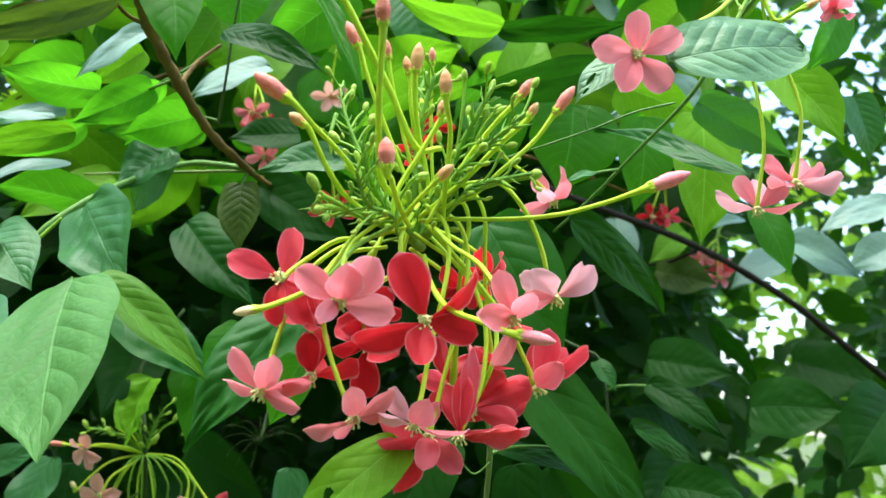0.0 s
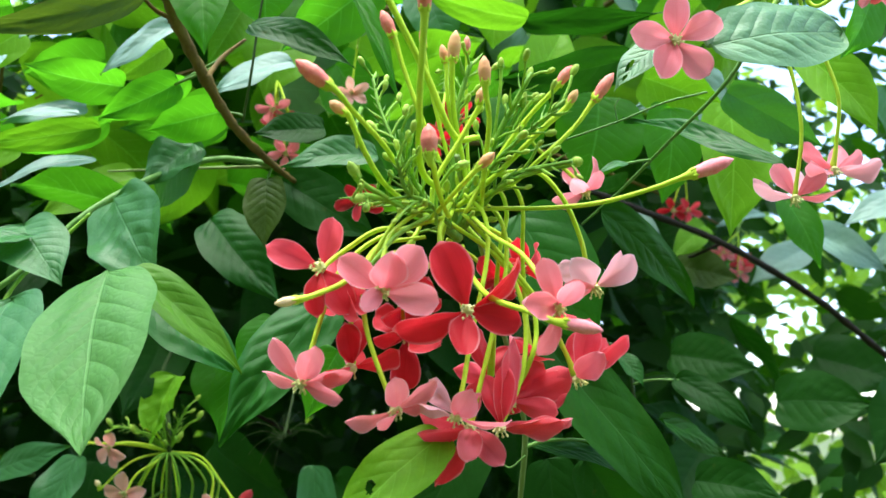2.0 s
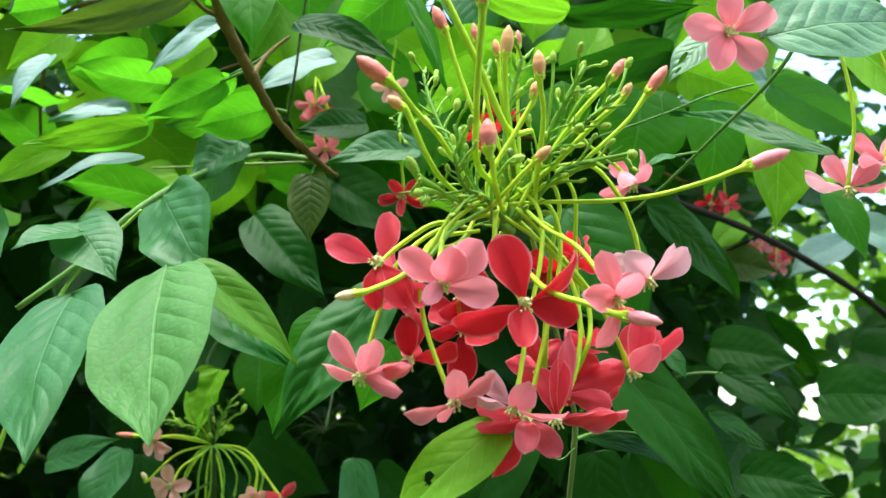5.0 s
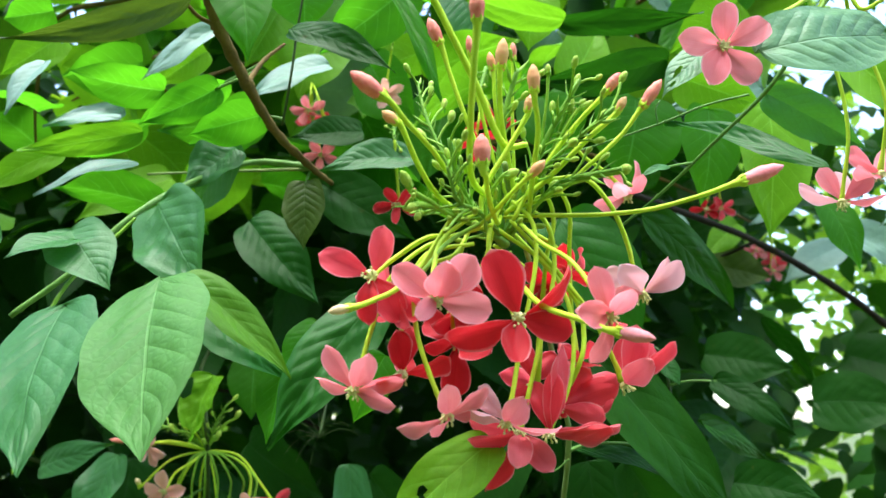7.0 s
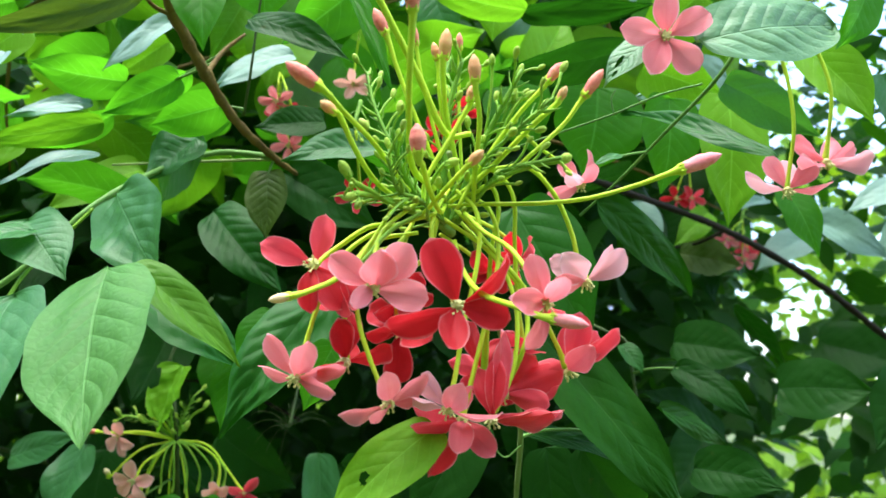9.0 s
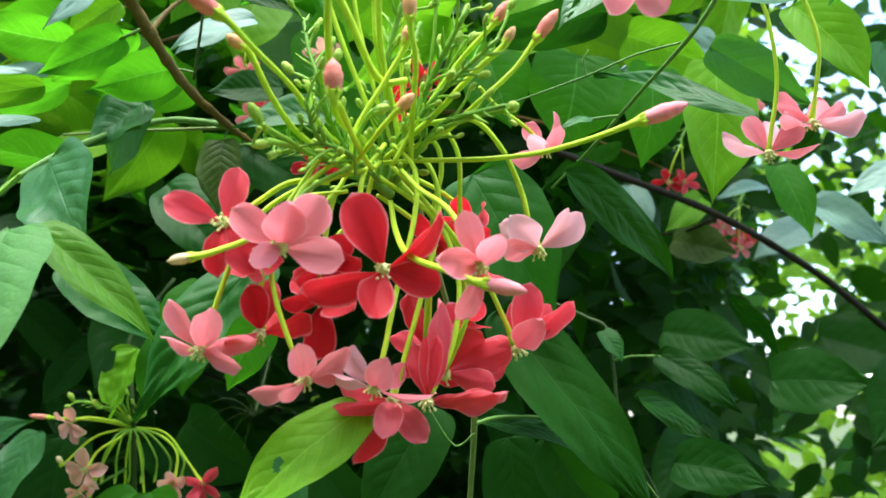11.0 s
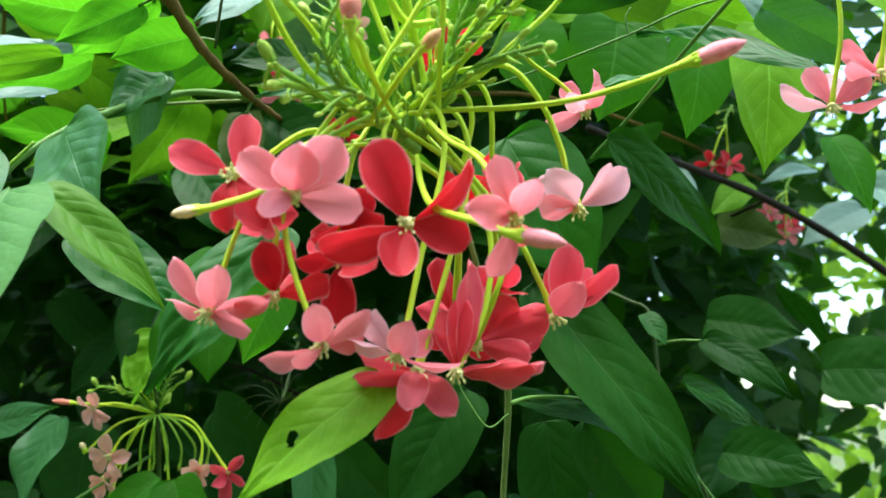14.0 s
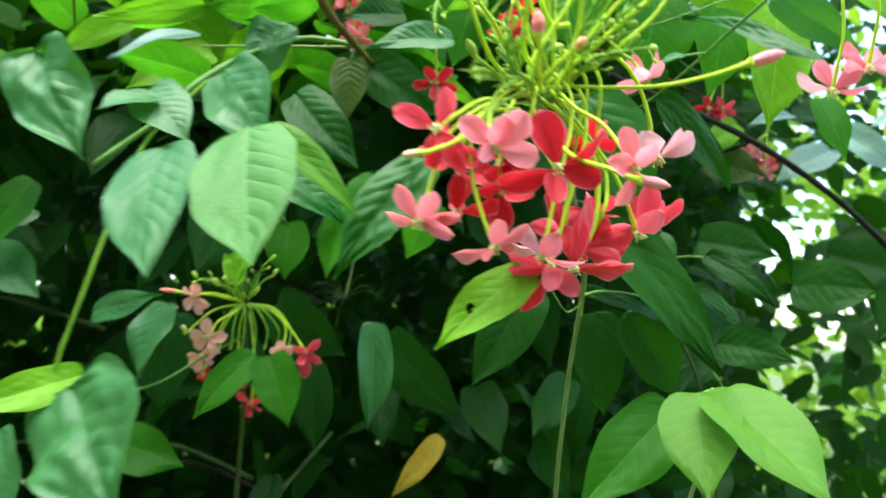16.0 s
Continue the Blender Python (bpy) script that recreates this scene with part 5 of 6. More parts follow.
bud(shaded_cluster, (-0.2568, 0.7036, 1.4588), (-0.2531, 0.7047, 1.4535), [(-0.2395, 0.7188, 1.4353), (-0.2482, 0.7104, 1.4505)], "cream", fat=0.0028, thick=0.0011)
bud(shaded_cluster, (-0.2246, 0.7053, 1.4507), (-0.2283, 0.7064, 1.4453), [(-0.2395, 0.7188, 1.4353), (-0.232, 0.7113, 1.4464)], "green", fat=0.0028, thick=0.0011)
bud(shaded_cluster, (-0.2086, 0.7019, 1.4667), (-0.2122, 0.703, 1.4613), [(-0.2395, 0.7188, 1.4353), (-0.2239, 0.7096, 1.4545)], "green", fat=0.0028, thick=0.0011)
bud(shaded_cluster, (-0.243, 0.7021, 1.4658), (-0.2393, 0.7032, 1.4606), [(-0.2395, 0.7188, 1.4353), (-0.2413, 0.7097, 1.454)], "green", fat=0.0028, thick=0.0011)
bud(shaded_cluster, (-0.2941, 0.7131, 1.4138), (-0.2904, 0.7142, 1.4085), [(-0.2395, 0.7188, 1.4353), (-0.2669, 0.7152, 1.4279)], "cream", fat=0.0028, thick=0.0011)
bud(shaded_cluster, (-0.3103, 0.6965, 1.4441), (-0.2942, 0.6967, 1.4427), [(-0.2395, 0.7188, 1.4353), (-0.2638, 0.7074, 1.4407)], "pink", fat=0.0028, thick=0.0012)
flower(shaded_cluster, (-0.2803, 0.7024, 1.4399), (-0.28, -0.88, -0.38), [(-0.004, -0.0164, 0.0076), (0.0069, -0.0137, 0.0104), (0.0157, -0.0057, -0.008), (0.0074, -0.0013, -0.0169), (-0.0113, 0.0095, -0.0111)], "salmon", [(-0.2395, 0.7188, 1.4353), (-0.2545, 0.7073, 1.441), (-0.2699, 0.7049, 1.4426)], wide=0.54)
flower(shaded_cluster, (-0.2669, 0.7049, 1.4046), (-0.19, -0.9, -0.39), [(0.0008, -0.0091, 0.0167), (0.0183, -0.0044, 0.0023), (0.0127, -0.003, -0.0138), (-0.0139, 0.008, -0.0102), (-0.0182, 0.0046, 0.0031)], "salmon", [(-0.2395, 0.7188, 1.4353), (-0.2453, 0.7101, 1.4278), (-0.2596, 0.7071, 1.4183)], wide=0.54)
flower(shaded_cluster, (-0.2755, 0.7185, 1.3886), (-0.2, -0.79, -0.58), [(-0.0114, 0.0074, -0.0118), (-0.0048, 0.0038, -0.0169), (0.0136, -0.0101, -0.0062), (-0.0152, 0.0092, -0.0028), (0.0147, -0.0092, 0.005)], "salmon", [(-0.2395, 0.7188, 1.4353), (-0.2506, 0.7131, 1.4233), (-0.2639, 0.716, 1.4003)], wide=0.54)
flower(shaded_cluster, (-0.2022, 0.7119, 1.3955), (0.1, -0.87, -0.49), [(-0.0085, -0.0146, 0.0019), (0.0013, -0.0145, 0.0088), (0.0119, -0.0112, 0.0048), (0.01, -0.0087, -0.0107), (-0.0104, 0.0068, -0.0116)], "salmon", [(-0.2395, 0.7188, 1.4353), (-0.213, 0.7099, 1.4288), (-0.2009, 0.7107, 1.4156)], wide=0.54)
flower(shaded_cluster, (-0.183, 0.7174, 1.3938), (0.2, -0.9, -0.4), [(-0.0072, -0.0169, 0.0064), (0.0132, -0.0064, 0.0129), (0.0168, -0.0052, -0.0083), (0.0003, -0.001, -0.0232), (-0.0065, -0.0161, -0.0089)], "rose", [(-0.2395, 0.7188, 1.4353), (-0.2123, 0.7145, 1.4313), (-0.1952, 0.7157, 1.4114)])
flower(shaded_cluster, (-0.2488, 0.7349, 1.3596), (0, -0.72, -0.69), [(-0.0135, 0.0007, -0.0119), (0.0128, -0.0114, 0.0055), (0.0093, 0.01, -0.0117), (-0.0001, -0.0152, 0.0097), (-0.0031, -0.0177, 0.0008)], "rose", [(-0.2395, 0.7188, 1.4353), (-0.2449, 0.7252, 1.4147), (-0.2465, 0.73, 1.3826)])
flower(shaded_cluster, (-0.2356, 0.7481, 1.3455), (0, -0.72, -0.69), [(-0.0121, 0.0088, -0.0057), (0.0102, -0.0109, 0.0056), (0.0125, -0.0081, -0.0058), (-0.0033, 0.006, -0.0144), (-0.0026, -0.0148, 0.0054)], "rose", [(-0.2395, 0.7188, 1.4353), (-0.2345, 0.7251, 1.415), (-0.231, 0.7299, 1.3831)])
flower(shaded_cluster, (-0.2772, 0.7323, 1.3715), (0, -0.72, -0.69), [(-0.0024, -0.0117, -0.0011), (0.0072, -0.0076, 0.0059), (0.0097, -0.0063, -0.0031), (-0.0064, 0.0079, -0.0065), (-0.0002, 0.0084, -0.0086)], "red", [(-0.2395, 0.7188, 1.4353), (-0.2582, 0.7223, 1.4188), (-0.27, 0.7282, 1.391)])
bud(shaded_cluster, (-0.2606, 0.7177, 1.3923), (-0.2592, 0.7164, 1.3982), [(-0.2395, 0.7188, 1.4353), (-0.2488, 0.71, 1.4286), (-0.2583, 0.7136, 1.4117)], "green", fat=0.0016, thick=0.001)
bud(shaded_cluster, (-0.2518, 0.7217, 1.3925), (-0.2504, 0.7205, 1.3985), [(-0.2395, 0.7188, 1.4353), (-0.2432, 0.7099, 1.4288), (-0.2481, 0.7135, 1.412)], "green", fat=0.0016, thick=0.001)
bud(shaded_cluster, (-0.243, 0.7258, 1.3928), (-0.2416, 0.7245, 1.3988), [(-0.2395, 0.7188, 1.4353), (-0.2376, 0.7099, 1.4289), (-0.2379, 0.7134, 1.4123)], "green", fat=0.0016, thick=0.001)
bud(shaded_cluster, (-0.23, 0.7175, 1.3932), (-0.2286, 0.7162, 1.3991), [(-0.2395, 0.7188, 1.4353), (-0.232, 0.7099, 1.4291), (-0.2277, 0.7134, 1.4126)], "green", fat=0.0016, thick=0.001)
bud(shaded_cluster, (-0.2211, 0.7215, 1.3935), (-0.2197, 0.7203, 1.3994), [(-0.2395, 0.7188, 1.4353), (-0.2264, 0.7098, 1.4293), (-0.2176, 0.7133, 1.413)], "green", fat=0.0016, thick=0.001)
bud(shaded_cluster, (-0.2121, 0.7255, 1.3938), (-0.2107, 0.7243, 1.3997), [(-0.2395, 0.7188, 1.4353), (-0.2209, 0.7098, 1.4294), (-0.2075, 0.7132, 1.4133)], "green", fat=0.0016, thick=0.001)
bud(shaded_cluster, (-0.1996, 0.7173, 1.3942), (-0.1982, 0.716, 1.4001), [(-0.2395, 0.7188, 1.4353), (-0.2153, 0.7098, 1.4296), (-0.1974, 0.7132, 1.4136)], "green", fat=0.0016, thick=0.001)
spray(shaded_cluster, [(-0.2395, 0.7188, 1.4353), (-0.257, 0.7088, 1.4493), (-0.2745, 0.6988, 1.4553)], 0.0012, 0.0007, 5, 70, 0.010)
spray(shaded_cluster, [(-0.2395, 0.7188, 1.4353), (-0.2295, 0.7088, 1.4568), (-0.2195, 0.6988, 1.4703)], 0.0012, 0.0007, 5, 71, 0.010)
spray(shaded_cluster, [(-0.2395, 0.7188, 1.4353), (-0.2445, 0.7063, 1.4543), (-0.2495, 0.6938, 1.4653)], 0.0012, 0.0007, 5, 72, 0.010)

far_cluster = cluster("flower_cluster", "distant drooping cluster of rose-red flowers in the hedge")
spray(far_cluster, [(0.341, 1.053, 1.6905), (0.331, 1.0459, 1.676), (0.3279, 1.0374, 1.6679)], 0.0015, 0.001, 3, 31)
flower(far_cluster, (0.3032, 1.027, 1.6478), (-0.32, -0.56, -0.77), [(-0.0092, -0.011, 0.0101), (0.0086, -0.0139, 0.0062), (0.0105, -0.0109, -0.0088), (-0.0002, 0.0139, -0.0106), (-0.0172, -0.0025, -0.0019)], "rose", [(0.3279, 1.0374, 1.6679), (0.3133, 1.0244, 1.6604)])
flower(far_cluster, (0.3386, 1.0409, 1.6492), (-0.37, -0.71, -0.6), [(-0.0111, -0.0095, 0.0097), (0.0067, -0.0143, 0.0076), (0.0113, -0.0112, -0.0073), (0.0021, 0.0133, -0.0112), (-0.017, -0.0018, -0.0036)], "rose", [(0.3279, 1.0374, 1.6679), (0.3332, 1.0381, 1.6625)])

far_cluster = cluster("flower_cluster", "distant cluster of pink flowers in the hedge")
spray(far_cluster, [(0.3306, 1.001, 1.6948), (0.3208, 0.9939, 1.6801), (0.3176, 0.9854, 1.6718)], 0.0015, 0.001, 3, 32)
flower(far_cluster, (0.2945, 0.9723, 1.6474), (0, -0.85, -0.53), [(0.0094, -0.0139, 0.005), (0.0149, 0.0064, -0.0066), (-0.0079, -0.0068, -0.0141), (-0.0173, -0.0028, -0.0006), (-0.0078, -0.0118, 0.0103)], "pink", [(0.3176, 0.9854, 1.6718), (0.3033, 0.9694, 1.6614)])
flower(far_cluster, (0.3152, 0.9856, 1.6272), (0.37, -0.65, -0.67), [(0.0166, 0.0021, 0.005), (0.0123, 0.0084, -0.0092), (-0.0116, -0.0052, -0.012), (-0.0168, -0.0036, 0.0031), (-0.0039, -0.013, 0.011)], "pink", [(0.3176, 0.9854, 1.6718), (0.315, 0.9803, 1.6523)])

far_cluster = cluster("flower_cluster", "distant cluster of red flowers behind the branch")
spray(far_cluster, [(0.2413, 0.8905, 1.7337), (0.2328, 0.8835, 1.7183), (0.2302, 0.8752, 1.7093)], 0.0015, 0.001, 3, 33)
flower(far_cluster, (0.2339, 0.8854, 1.6743), (0.18, -0.9, -0.41), [(-0.0053, -0.0067, -0.0152), (-0.0172, -0.0019, -0.0025), (-0.0096, -0.0111, 0.0095), (0.0087, -0.0139, 0.006), (0.0159, 0.005, -0.0052)], "rose", [(0.2302, 0.8752, 1.7093), (0.2324, 0.8808, 1.6957)])
flower(far_cluster, (0.2157, 0.8778, 1.6717), (0.46, -0.68, -0.58), [(-0.0173, -0.0027, -0.0004), (-0.0072, -0.0125, 0.0099), (0.0149, 0.003, 0.0087), (0.0147, 0.0069, -0.0066), (-0.0076, -0.0063, -0.0144)], "red", [(0.2302, 0.8752, 1.7093), (0.2223, 0.8732, 1.6932)])

far_cluster = cluster("flower_cluster", "pink flower cluster half hidden behind the woody branch")
spray(far_cluster, [(-0.161, 0.7281, 1.7762), (-0.1639, 0.7214, 1.7597), (-0.1618, 0.7133, 1.7496)], 0.0015, 0.001, 3, 34)
flower(far_cluster, (-0.1614, 0.7241, 1.7168), (0.37, -0.64, -0.67), [(0.0148, -0.0075, 0.0057), (0.0116, 0.0126, -0.0037), (-0.0029, -0.0067, -0.0159), (-0.0147, -0.0088, -0.0034), (-0.0024, -0.0156, 0.0075)], "rose", [(-0.1618, 0.7133, 1.7496), (-0.162, 0.7198, 1.7368)])
flower(far_cluster, (-0.1593, 0.6937, 1.7159), (-0.32, -0.62, -0.72), [(-0.0171, 0.0032, 0.0022), (-0.0007, -0.0161, 0.0069), (0.0151, -0.0077, 0.0042), (0.0136, -0.0039, -0.0103), (-0.0086, 0.013, -0.0079)], "pink", [(-0.1618, 0.7133, 1.7496), (-0.1578, 0.6906, 1.7304)])
flower(far_cluster, (-0.1449, 0.6966, 1.7005), (-0.26, -0.75, -0.61), [(0.0159, -0.0036, -0.0064), (-0.0037, 0.0148, -0.0085), (-0.0167, 0.0049, -0.0016), (-0.0057, -0.0155, 0.0058), (0.0122, -0.0108, 0.0064)], "rose", [(-0.1618, 0.7133, 1.7496), (-0.1505, 0.6919, 1.7226)])
flower(far_cluster, (-0.1478, 0.717, 1.701), (-0.21, -0.66, -0.73), [(-0.0082, -0.0145, 0.0053), (0.0104, -0.0117, 0.0077), (0.0168, -0.0026, -0.0041), (-0.0011, 0.015, -0.009), (-0.0163, 0.0052, -0.0037)], "pink", [(-0.1618, 0.7133, 1.7496), (-0.1541, 0.7115, 1.7269)])

far_cluster = cluster("flower_cluster", "red blossoms behind the main cluster")
spray(far_cluster, [(-0.0709, 0.5487, 1.6584), (-0.0734, 0.5419, 1.6423), (-0.0721, 0.5336, 1.6328)], 0.0015, 0.001, 3, 35)
flower(far_cluster, (-0.07, 0.5421, 1.5927), (-0.26, -0.9, -0.34), [(0.012, -0.0101, 0.0077), (0.016, -0.0033, -0.0063), (-0.0002, -0.0078, -0.0157), (-0.017, 0.0037, -0.0021), (-0.0069, -0.0139, 0.0081)], "red", [(-0.0721, 0.5336, 1.6328), (-0.0711, 0.5374, 1.6149)])

far_cluster = cluster("flower_cluster", "salmon blossoms and buds behind the main cluster")
spray(far_cluster, [(-0.0822, 0.673, 1.7947), (-0.0857, 0.6664, 1.7776), (-0.0845, 0.6585, 1.767)], 0.0015, 0.001, 3, 36)
flower(far_cluster, (-0.0929, 0.6766, 1.7219), (0.33, -0.85, -0.4), [(0.0155, -0.007, 0.0043), (0.0132, -0.0033, -0.011), (-0.0058, -0.006, -0.0154), (-0.0158, -0.0075, -0.0014), (-0.0015, -0.0157, 0.0076)], "salmon", [(-0.0845, 0.6585, 1.767), (-0.0892, 0.6709, 1.7491)])

far_cluster = cluster("flower_cluster", "red blossoms behind the flower tubes")
spray(far_cluster, [(-0.0118, 0.5897, 1.7057), (-0.0156, 0.583, 1.6892), (-0.0154, 0.5749, 1.6792)], 0.0015, 0.001, 3, 37)
flower(far_cluster, (-0.0076, 0.5734, 1.6607), (0.34, -0.71, -0.61), [(0.0091, -0.0134, 0.0067), (0.0162, 0.0064, -0.0013), (0.0007, 0.0151, -0.0089), (-0.0154, -0.0049, -0.0068), (-0.0102, -0.0129, 0.006)], "red", [(-0.0154, 0.5749, 1.6792), (-0.0114, 0.5712, 1.6712)])
flower(far_cluster, (-0.0201, 0.5573, 1.6387), (0.1, -0.65, -0.75), [(-0.006, -0.0148, 0.0071), (0.0121, -0.0116, 0.005), (0.0141, -0.0058, -0.0086), (-0.0038, 0.0148, -0.0086), (-0.0156, -0.007, -0.0038)], "red", [(-0.0154, 0.5749, 1.6792), (-0.0174, 0.5535, 1.6564)])

far_cluster = cluster("flower_cluster", "pink blossoms below the branch fork")
spray(far_cluster, [(-0.1548, 0.7067, 1.7325), (-0.1575, 0.6999, 1.7163), (-0.1554, 0.6918, 1.7067)], 0.0015, 0.001, 3, 38)
flower(far_cluster, (-0.1493, 0.6968, 1.6777), (0.2, -0.68, -0.7), [(0.0161, -0.0025, -0.0065), (-0.0041, 0.014, -0.0096), (-0.0143, -0.0083, -0.0056), (-0.0056, -0.015, 0.007), (0.0127, -0.0096, 0.0072)], "pink", [(-0.1554, 0.6918, 1.7067), (-0.1522, 0.6932, 1.6948)])

far_cluster = cluster("flower_cluster", "pink buds among the backlit leaves")
spray(far_cluster, [(0.2825, 0.7822, 1.7623), (0.2738, 0.7754, 1.7462), (0.2705, 0.7672, 1.7365)], 0.0015, 0.001, 3, 39)
flower(far_cluster, (0.2511, 0.7518, 1.7024), (0.07, -0.81, -0.58), [(-0.0145, -0.0031, -0.0094), (-0.0152, -0.0069, 0.0054), (0.0001, -0.0157, 0.0076), (0.0173, 0.0025, 0.0012), (0.0088, 0.0122, -0.009)], "pink", [(0.2705, 0.7672, 1.7365), (0.2571, 0.7483, 1.7185)])
flower(far_cluster, (0.2652, 0.7738, 1.7177), (0.33, -0.54, -0.77), [(-0.0004, 0.0153, -0.0086), (-0.0174, -0.0016, -0.0011), (-0.009, -0.0121, 0.009), (0.0085, -0.0149, 0.0034), (0.0155, 0.0056, -0.006)], "pink", [(0.2705, 0.7672, 1.7365), (0.2683, 0.7711, 1.7306)])

withered = cluster("withered_cluster", "withered flower cluster of thin dark stalks deep in the shade")
rng = random.Random(61)
hub = np.array((-0.155, 0.7598, 1.4453))
v, f = sweep([hub + (0.004, 0.03, 0.05), hub + (0.002, 0.012, 0.022), hub], [0.0012, 0.0011, 0.0014], 7, 5, 0.05)
mesh_object("stalk", v, f, DARK_VINE, withered)
for k in range(10):
    a = 0.2 + 0.47 * k
    go = np.array((math.cos(a), rng.uniform(-0.4, 0.3), 0.75 * math.sin(a)))
    far = rng.uniform(0.025, 0.045)
    v, f = sweep([hub, hub + go * far * 0.45 + (0, 0, 0.004), hub + go * far * 0.8, hub + go * far + (0, 0, -0.006)], [0.0003, 0.00026, 0.00024, 0.0002], 6, 5)
    mesh_object("dry_stalk", v, f, DARK_VINE, withered)

# ---- ground and hedge ----
def sheet(name, size, cells, mat, label):
    v = [(size * (2 * i / cells - 1), size * (2 * k / cells - 1), 0.0) for i in range(cells + 1) for k in range(cells + 1)]
    v = [(x, y, 0.03 * math.sin(x * 0.7 + 1) * math.cos(y * 0.5) if abs(x) < 40 and abs(y) < 40 else 0.0) for x, y, z in v]
    f = [(i * (cells + 1) + k, (i + 1) * (cells + 1) + k, (i + 1) * (cells + 1) + k + 1, i * (cells + 1) + k + 1) for i in range(cells) for k in range(cells)]
    return tagged(mesh_object(name, v, f, mat), label, "ground", kind="structure")


sheet("ground", 600.0, 120, GRASS, "grassy ground with bare soil under the hedge")

LEAF_T = np.array([0, 0.12, 0.12, 0.12, 0.34, 0.34, 0.34, 0.62, 0.62, 0.62, 0.86, 0.86, 0.86, 1.0])
LEAF_U = np.array([0, -0.62, 0, 0.62, -1, 0, 1, -0.86, 0, 0.86, -0.36, 0, 0.36, 0])
LEAF_F = [(0, 2, 1), (0, 3, 2), (1, 2, 5, 4), (2, 3, 6, 5), (4, 5, 8, 7), (5, 6, 9, 8), (7, 8, 11, 10), (8, 9, 12, 11), (10, 11, 13), (11, 12, 13)]


def foliage(name, spots, sizes, mat, label, seed, droop=0.5, tilt=-0.55):
    """Many leaves in one mesh; they hang outwards and down, each turned its own way."""
    rng = np.random.default_rng(seed)
    n = len(spots)
    d = rng.normal(size=(n, 3)) * (0.7, 0.5, 0.35) + np.array((0, -0.35, -droop))
    d /= np.linalg.norm(d, axis=1)[:, None]
    up = rng.normal(size=(n, 3)) * 0.45 + np.array((0, tilt, 0.75))
    up -= d * (up * d).sum(1)[:, None]
    up /= np.linalg.norm(up, axis=1)[:, None]
    s = np.cross(d, up)
    arch = rng.uniform(-0.02, 0.12, n)
    fold = rng.uniform(0.05, 0.35, n)
    w = sizes * rng.uniform(0.2, 0.29, n)
    t, u = LEAF_T[None, :, None], LEAF_U[None, :, None]
    v = spots[:, None, :] + d[:, None, :] * t * sizes[:, None, None] + s[:, None, :] * u * w[:, None, None]
    v = v + up[:, None, :] * (arch[:, None, None] * 4 * t * (1 - t) * sizes[:, None, None] + np.abs(u) * (fold * w)[:, None, None])
    verts = v.reshape(-1, 3)
    k = len(LEAF_T)
    faces = [tuple(i * k + q for q in f) for i in range(n) for f in LEAF_F]
    uvs = np.tile(np.stack([0.5 + 0.5 * LEAF_U, LEAF_T], 1), (n, 1))
    ob = mesh_object(name, verts.tolist(), faces, mat, None, uvs)
    return tagged(ob, label, "foliage", kind="stuff")


def fill(n, lo, hi, seed, keep=None):
    rng = np.random.default_rng(seed)
    p = rng.uniform(lo, hi, (n, 3))
    if keep is not None:
        p = p[keep(p)]
    return p, rng


# hedge behind the flowers: thick left and centre, thinned right for the camera's view
def thick(share):
    def keep(p):
        lean = p[:, 0] / np.maximum(p[:, 1], 0.1)
        edge = np.random.default_rng(3).uniform(0, 1, len(p))
        return edge > np.clip((lean - 0.26) / 0.09, 0, 1) * share
    return keep


def shell(p):
    # leaves on the hedge's face hang high; lower down there is a dark hollow behind the flowers
    lean = p[:, 0] / np.maximum(p[:, 1], 0.1)
    high_right = (lean > 0.28) & ((p[:, 2] - 1.45) / p[:, 1] > 0.2)
    return ~high_right & thick(0.74)(p) & ((p[:, 2] > 1.62 + 0.1 * np.sin(5 * p[:, 0])) | ((lean > 0.18) & (p[:, 1] > 1.02)) | (lean < -0.62))


def leaf_pattern(kind, seed):
    """A leaf one metre long, along y, facing z; its mesh is shared by many leaves."""
    ob = leaf(None, (0, 0, 0), (0, 1, 0), 0.48 + 0.03 * (seed % 4), (0, 0, 1), kind, fold=0.1 + 0.06 * (seed % 3), arch=0.02 + 0.025 * (seed % 5), wave=0.06, quilt=0.02, petiole=False)
    me = ob.data
    bpy.data.objects.remove(ob)
    return me


def scatter(owner, spots, sizes, patterns, seed, droop, tilt):
    """Single leaves under one plant, each turned its own way."""
    rng = random.Random(seed)
    for q, size in zip(spots, sizes):
        d = unit((rng.gauss(0, 0.7), rng.gauss(-0.35, 0.5), rng.gauss(-droop, 0.35)))
        n = np.array((rng.gauss(0, 0.4), rng.gauss(tilt, 0.4), rng.gauss(0.75, 0.3)))
        n = unit(n - d * n.dot(d))
        x = np.cross(d, n)
        ob = new("leaf", rng.choice(patterns))
        ob.parent = owner
        ob.matrix_basis = Matrix([[size * x[i], size * d[i], size * n[i], q[i]] for i in range(3)] + [[0, 0, 0, 1]])


def twigs(owner, count, lo, hi, seed, mat):
    rng = random.Random(seed)
    for k in range(count):
        a = np.array([rng.uniform(lo[i], hi[i]) for i in range(3)])
        d = np.array((rng.gauss(0, 1), rng.gauss(0, 0.25), rng.gauss(-0.1, 0.5)))
        d = unit(d) * rng.uniform(0.25, 0.5)
        bend = np.array((rng.gauss(0, 0.03), rng.gauss(0, 0.03), rng.uniform(0.0, 0.06)))
        v, f = sweep([a, a + d * 0.35 + bend, a + d * 0.7 + bend * 0.7, a + d], [0.003, 0.0024, 0.0018, 0.001], 7, 5, 0.1)
        mesh_object("branch", v, f, mat, owner)


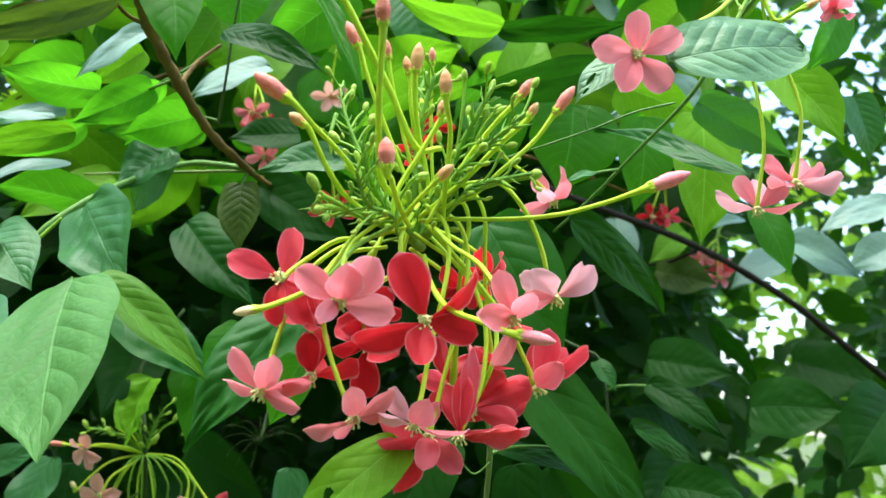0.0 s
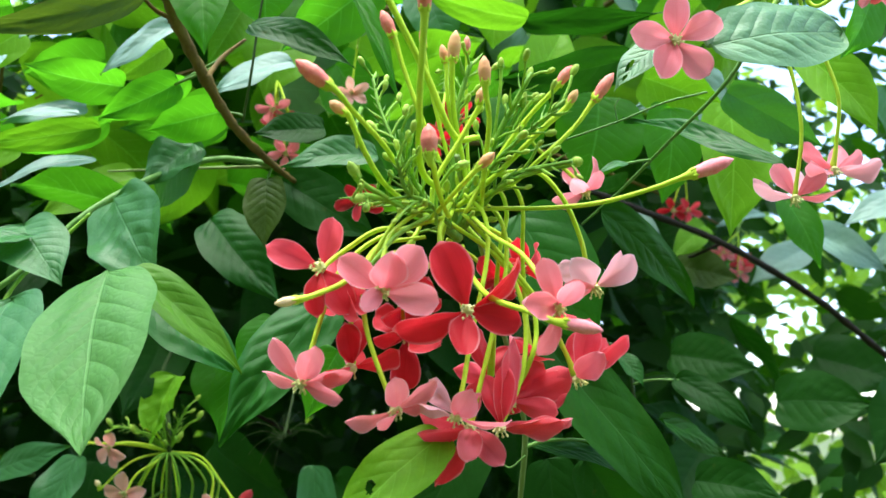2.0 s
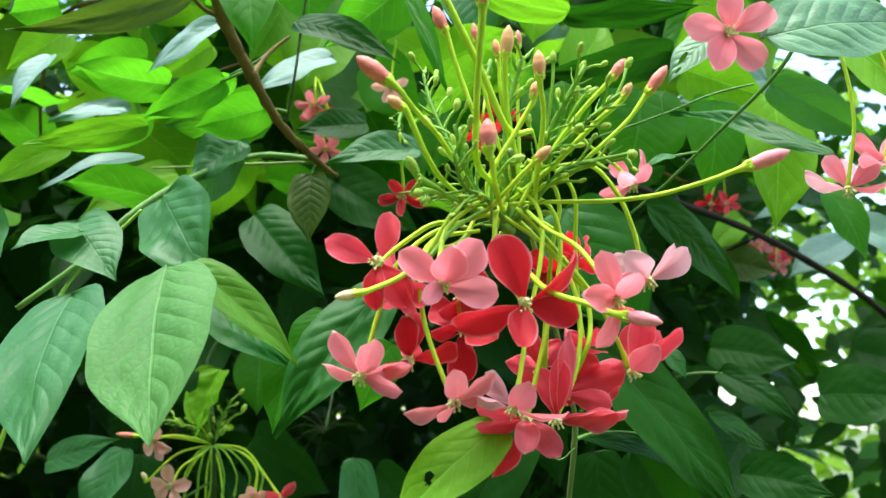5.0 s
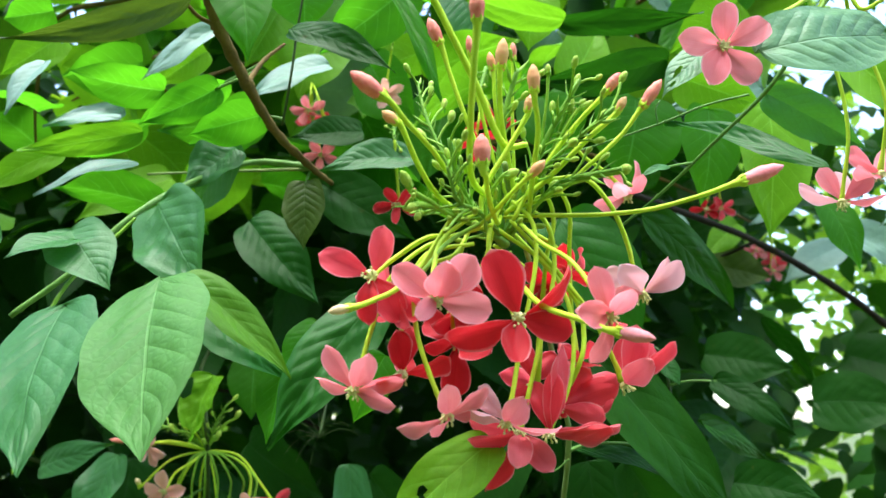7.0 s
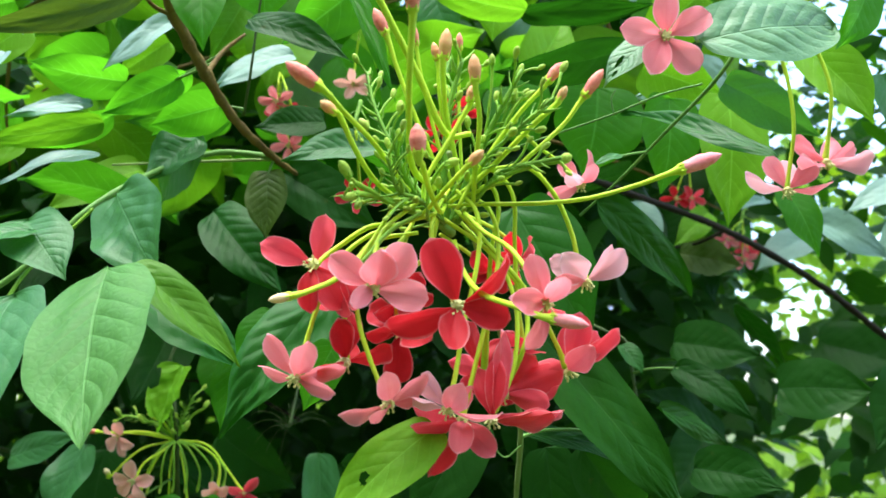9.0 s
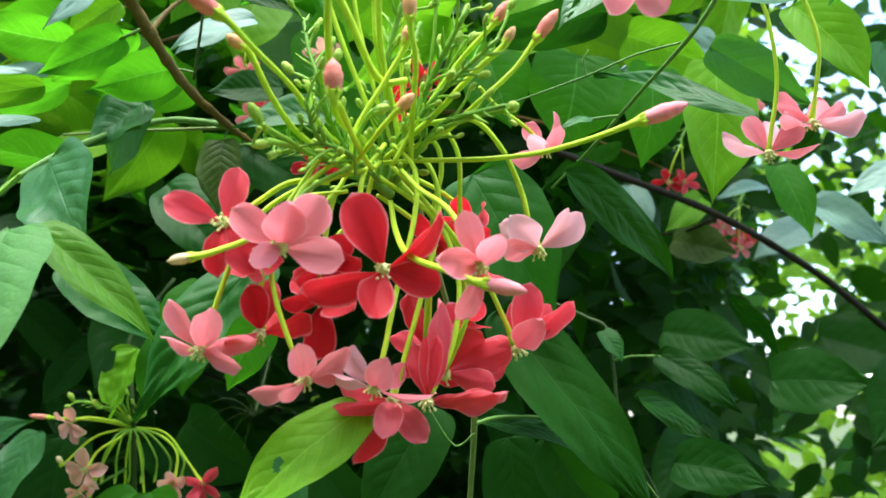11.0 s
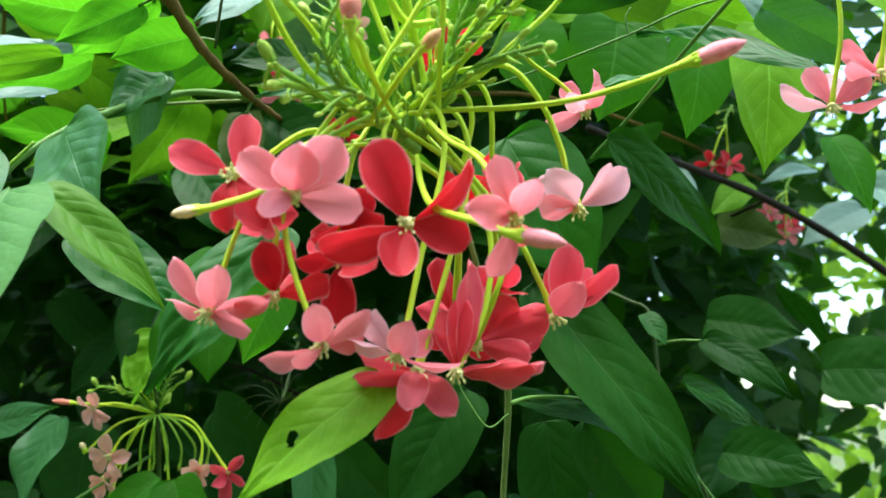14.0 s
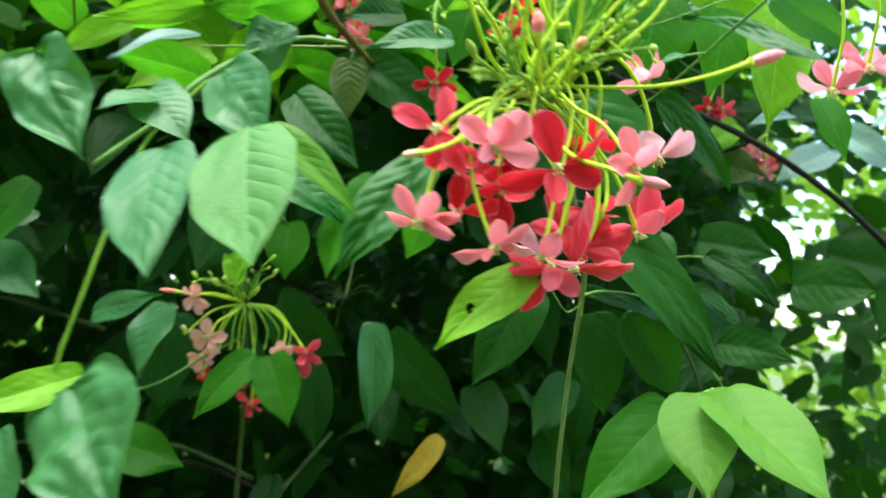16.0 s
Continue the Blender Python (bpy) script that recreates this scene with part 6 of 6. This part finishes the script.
face = shoot("hedge_creeper", "dark leafy face of the creeper hedge", None)
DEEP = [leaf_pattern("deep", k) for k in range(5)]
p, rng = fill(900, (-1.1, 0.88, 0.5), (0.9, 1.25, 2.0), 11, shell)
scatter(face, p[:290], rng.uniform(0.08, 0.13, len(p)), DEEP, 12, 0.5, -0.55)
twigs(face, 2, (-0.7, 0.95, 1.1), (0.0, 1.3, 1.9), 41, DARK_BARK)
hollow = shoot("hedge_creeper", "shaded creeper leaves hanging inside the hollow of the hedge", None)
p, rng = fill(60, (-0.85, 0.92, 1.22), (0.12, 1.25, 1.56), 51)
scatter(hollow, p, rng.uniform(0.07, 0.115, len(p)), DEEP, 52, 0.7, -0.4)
twigs(hollow, 4, (-0.7, 0.9, 1.1), (0.1, 1.1, 1.5), 53, DARK_VINE)
top = shoot("hedge_creeper", "light green backlit top growth of the creeper hedge", None)
FRESH = [leaf_pattern("mature", k) for k in (1, 2)] + [leaf_pattern("lime", 4), leaf_pattern("lime", 3), leaf_pattern("fresh", 6), leaf_pattern("sky_sheen", 7)]
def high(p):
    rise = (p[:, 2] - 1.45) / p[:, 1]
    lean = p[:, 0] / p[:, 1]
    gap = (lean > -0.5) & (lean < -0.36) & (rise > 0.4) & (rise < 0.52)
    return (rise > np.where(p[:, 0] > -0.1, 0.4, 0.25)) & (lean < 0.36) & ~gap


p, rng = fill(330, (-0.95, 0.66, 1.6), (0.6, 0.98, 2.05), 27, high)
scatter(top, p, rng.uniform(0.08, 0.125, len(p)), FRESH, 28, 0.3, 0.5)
twigs(top, 9, (-0.7, 0.7, 1.7), (0.3, 0.98, 1.95), 43, BARK)
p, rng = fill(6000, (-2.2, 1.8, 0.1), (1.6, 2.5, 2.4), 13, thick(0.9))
foliage("hedge_leaves", p, rng.uniform(0.09, 0.14, len(p)), MASS_SHADED, "dense shaded creeper leaves deep inside the hedge", 14)
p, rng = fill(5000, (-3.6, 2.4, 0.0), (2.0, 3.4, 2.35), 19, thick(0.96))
foliage("hedge_leaves", p, rng.uniform(0.12, 0.2, len(p)), MASS_SHADED, "shaded leaves at the back of the hedge", 20)
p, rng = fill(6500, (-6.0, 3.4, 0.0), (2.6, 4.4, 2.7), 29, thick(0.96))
foliage("hedge_leaves", p, rng.uniform(0.16, 0.26, len(p)), MASS_SHADED, "dark leaves closing the back of the hedge", 30)
# loose veil of small leaves at the thin end, gaps fit the camera's view
p, rng = fill(10500, (0.15, 1.35, 0.7), (1.9, 2.8, 2.7), 31)
rise, lean = (p[:, 2] - 1.45) / p[:, 1], p[:, 0] / p[:, 1]
open_share = np.where(rise > 0.28, 0.0, np.where(lean > 0.3, 0.0, -0.12))
open_share[(lean > 0.3) & (lean < 0.42) & (rise > 0.1) & (rise < 0.2)] = 0.23
open_share[(lean > 0.33) & (rise < 0.1)] = 0.36
open_share[(lean > 0.31) & (rise > 0.22)] = 0.06
open_share[(lean > 0.31) & (lean < 0.4) & (rise > 0.2) & (rise < 0.27)] = 0.22
m = np.array([noise.noise(Vector(q) * 3.2) + 0.5 * noise.noise(Vector(q) * 9) for q in p]) > open_share
grown = np.where((lean > 0.3) & (rise > 0.22), 0.6, 1.0)[m]
foliage("hedge_leaves", p[m], rng.uniform(0.055, 0.095, m.sum()) * grown, MASS_SHADED, "loose small leaves at the thin end of the hedge", 32)
# the roof of the hedge, overhanging behind the flowers, added to shade the hollow
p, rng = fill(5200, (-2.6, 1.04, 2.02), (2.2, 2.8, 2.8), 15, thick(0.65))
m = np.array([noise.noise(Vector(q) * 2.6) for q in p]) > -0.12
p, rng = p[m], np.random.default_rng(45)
foliage("canopy_leaves", p, rng.uniform(0.09, 0.15, len(p)), MASS_SHADED, "overhanging leaves added at the hedge top to shade its hollow", 16, 0.25)
# a strip of leaves above the view, added only to cast shade
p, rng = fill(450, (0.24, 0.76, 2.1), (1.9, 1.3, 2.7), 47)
foliage("canopy_leaves", p, rng.uniform(0.09, 0.15, len(p)), MASS_SHADED, "unseen leaves added overhead to shade the thin end of the hedge", 48, 0.25)
# a shelf of leaves under the roof, added to shade the hollow
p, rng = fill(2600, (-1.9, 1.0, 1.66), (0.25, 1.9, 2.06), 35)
foliage("hedge_leaves", p, rng.uniform(0.09, 0.13, len(p)), MASS_SHADED, "layered leaves added over the hollow of the hedge to shade it", 36, 0.15, -0.2)
# unseen bushes closing the left side, added to block low sky light
p, rng = fill(5000, (-6.5, -4.5, 0.0), (-3.6, 4.5, 4.6), 37)
foliage("tree_leaves", p, rng.uniform(0.2, 0.36, len(p)), MASS_SHADED, "leaves of unseen bushes added to block low light from left", 38)
# trees far behind the hedge
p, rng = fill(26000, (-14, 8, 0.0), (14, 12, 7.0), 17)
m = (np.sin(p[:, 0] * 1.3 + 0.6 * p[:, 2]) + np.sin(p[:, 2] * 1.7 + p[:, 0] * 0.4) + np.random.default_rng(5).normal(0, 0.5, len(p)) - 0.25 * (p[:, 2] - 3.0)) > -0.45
foliage("tree_leaves", p[m], rng.uniform(0.18, 0.34, m.sum()), MASS_SUNLIT, "sunlit leaves of trees beyond the hedge", 18)
# unseen trees behind the camera, across the path, added to block low sky
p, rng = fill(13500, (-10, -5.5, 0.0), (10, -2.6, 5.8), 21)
foliage("tree_leaves", p, rng.uniform(0.2, 0.4, len(p)), MASS_SHADED, "leaves of unseen trees added across the path to block sky", 22)
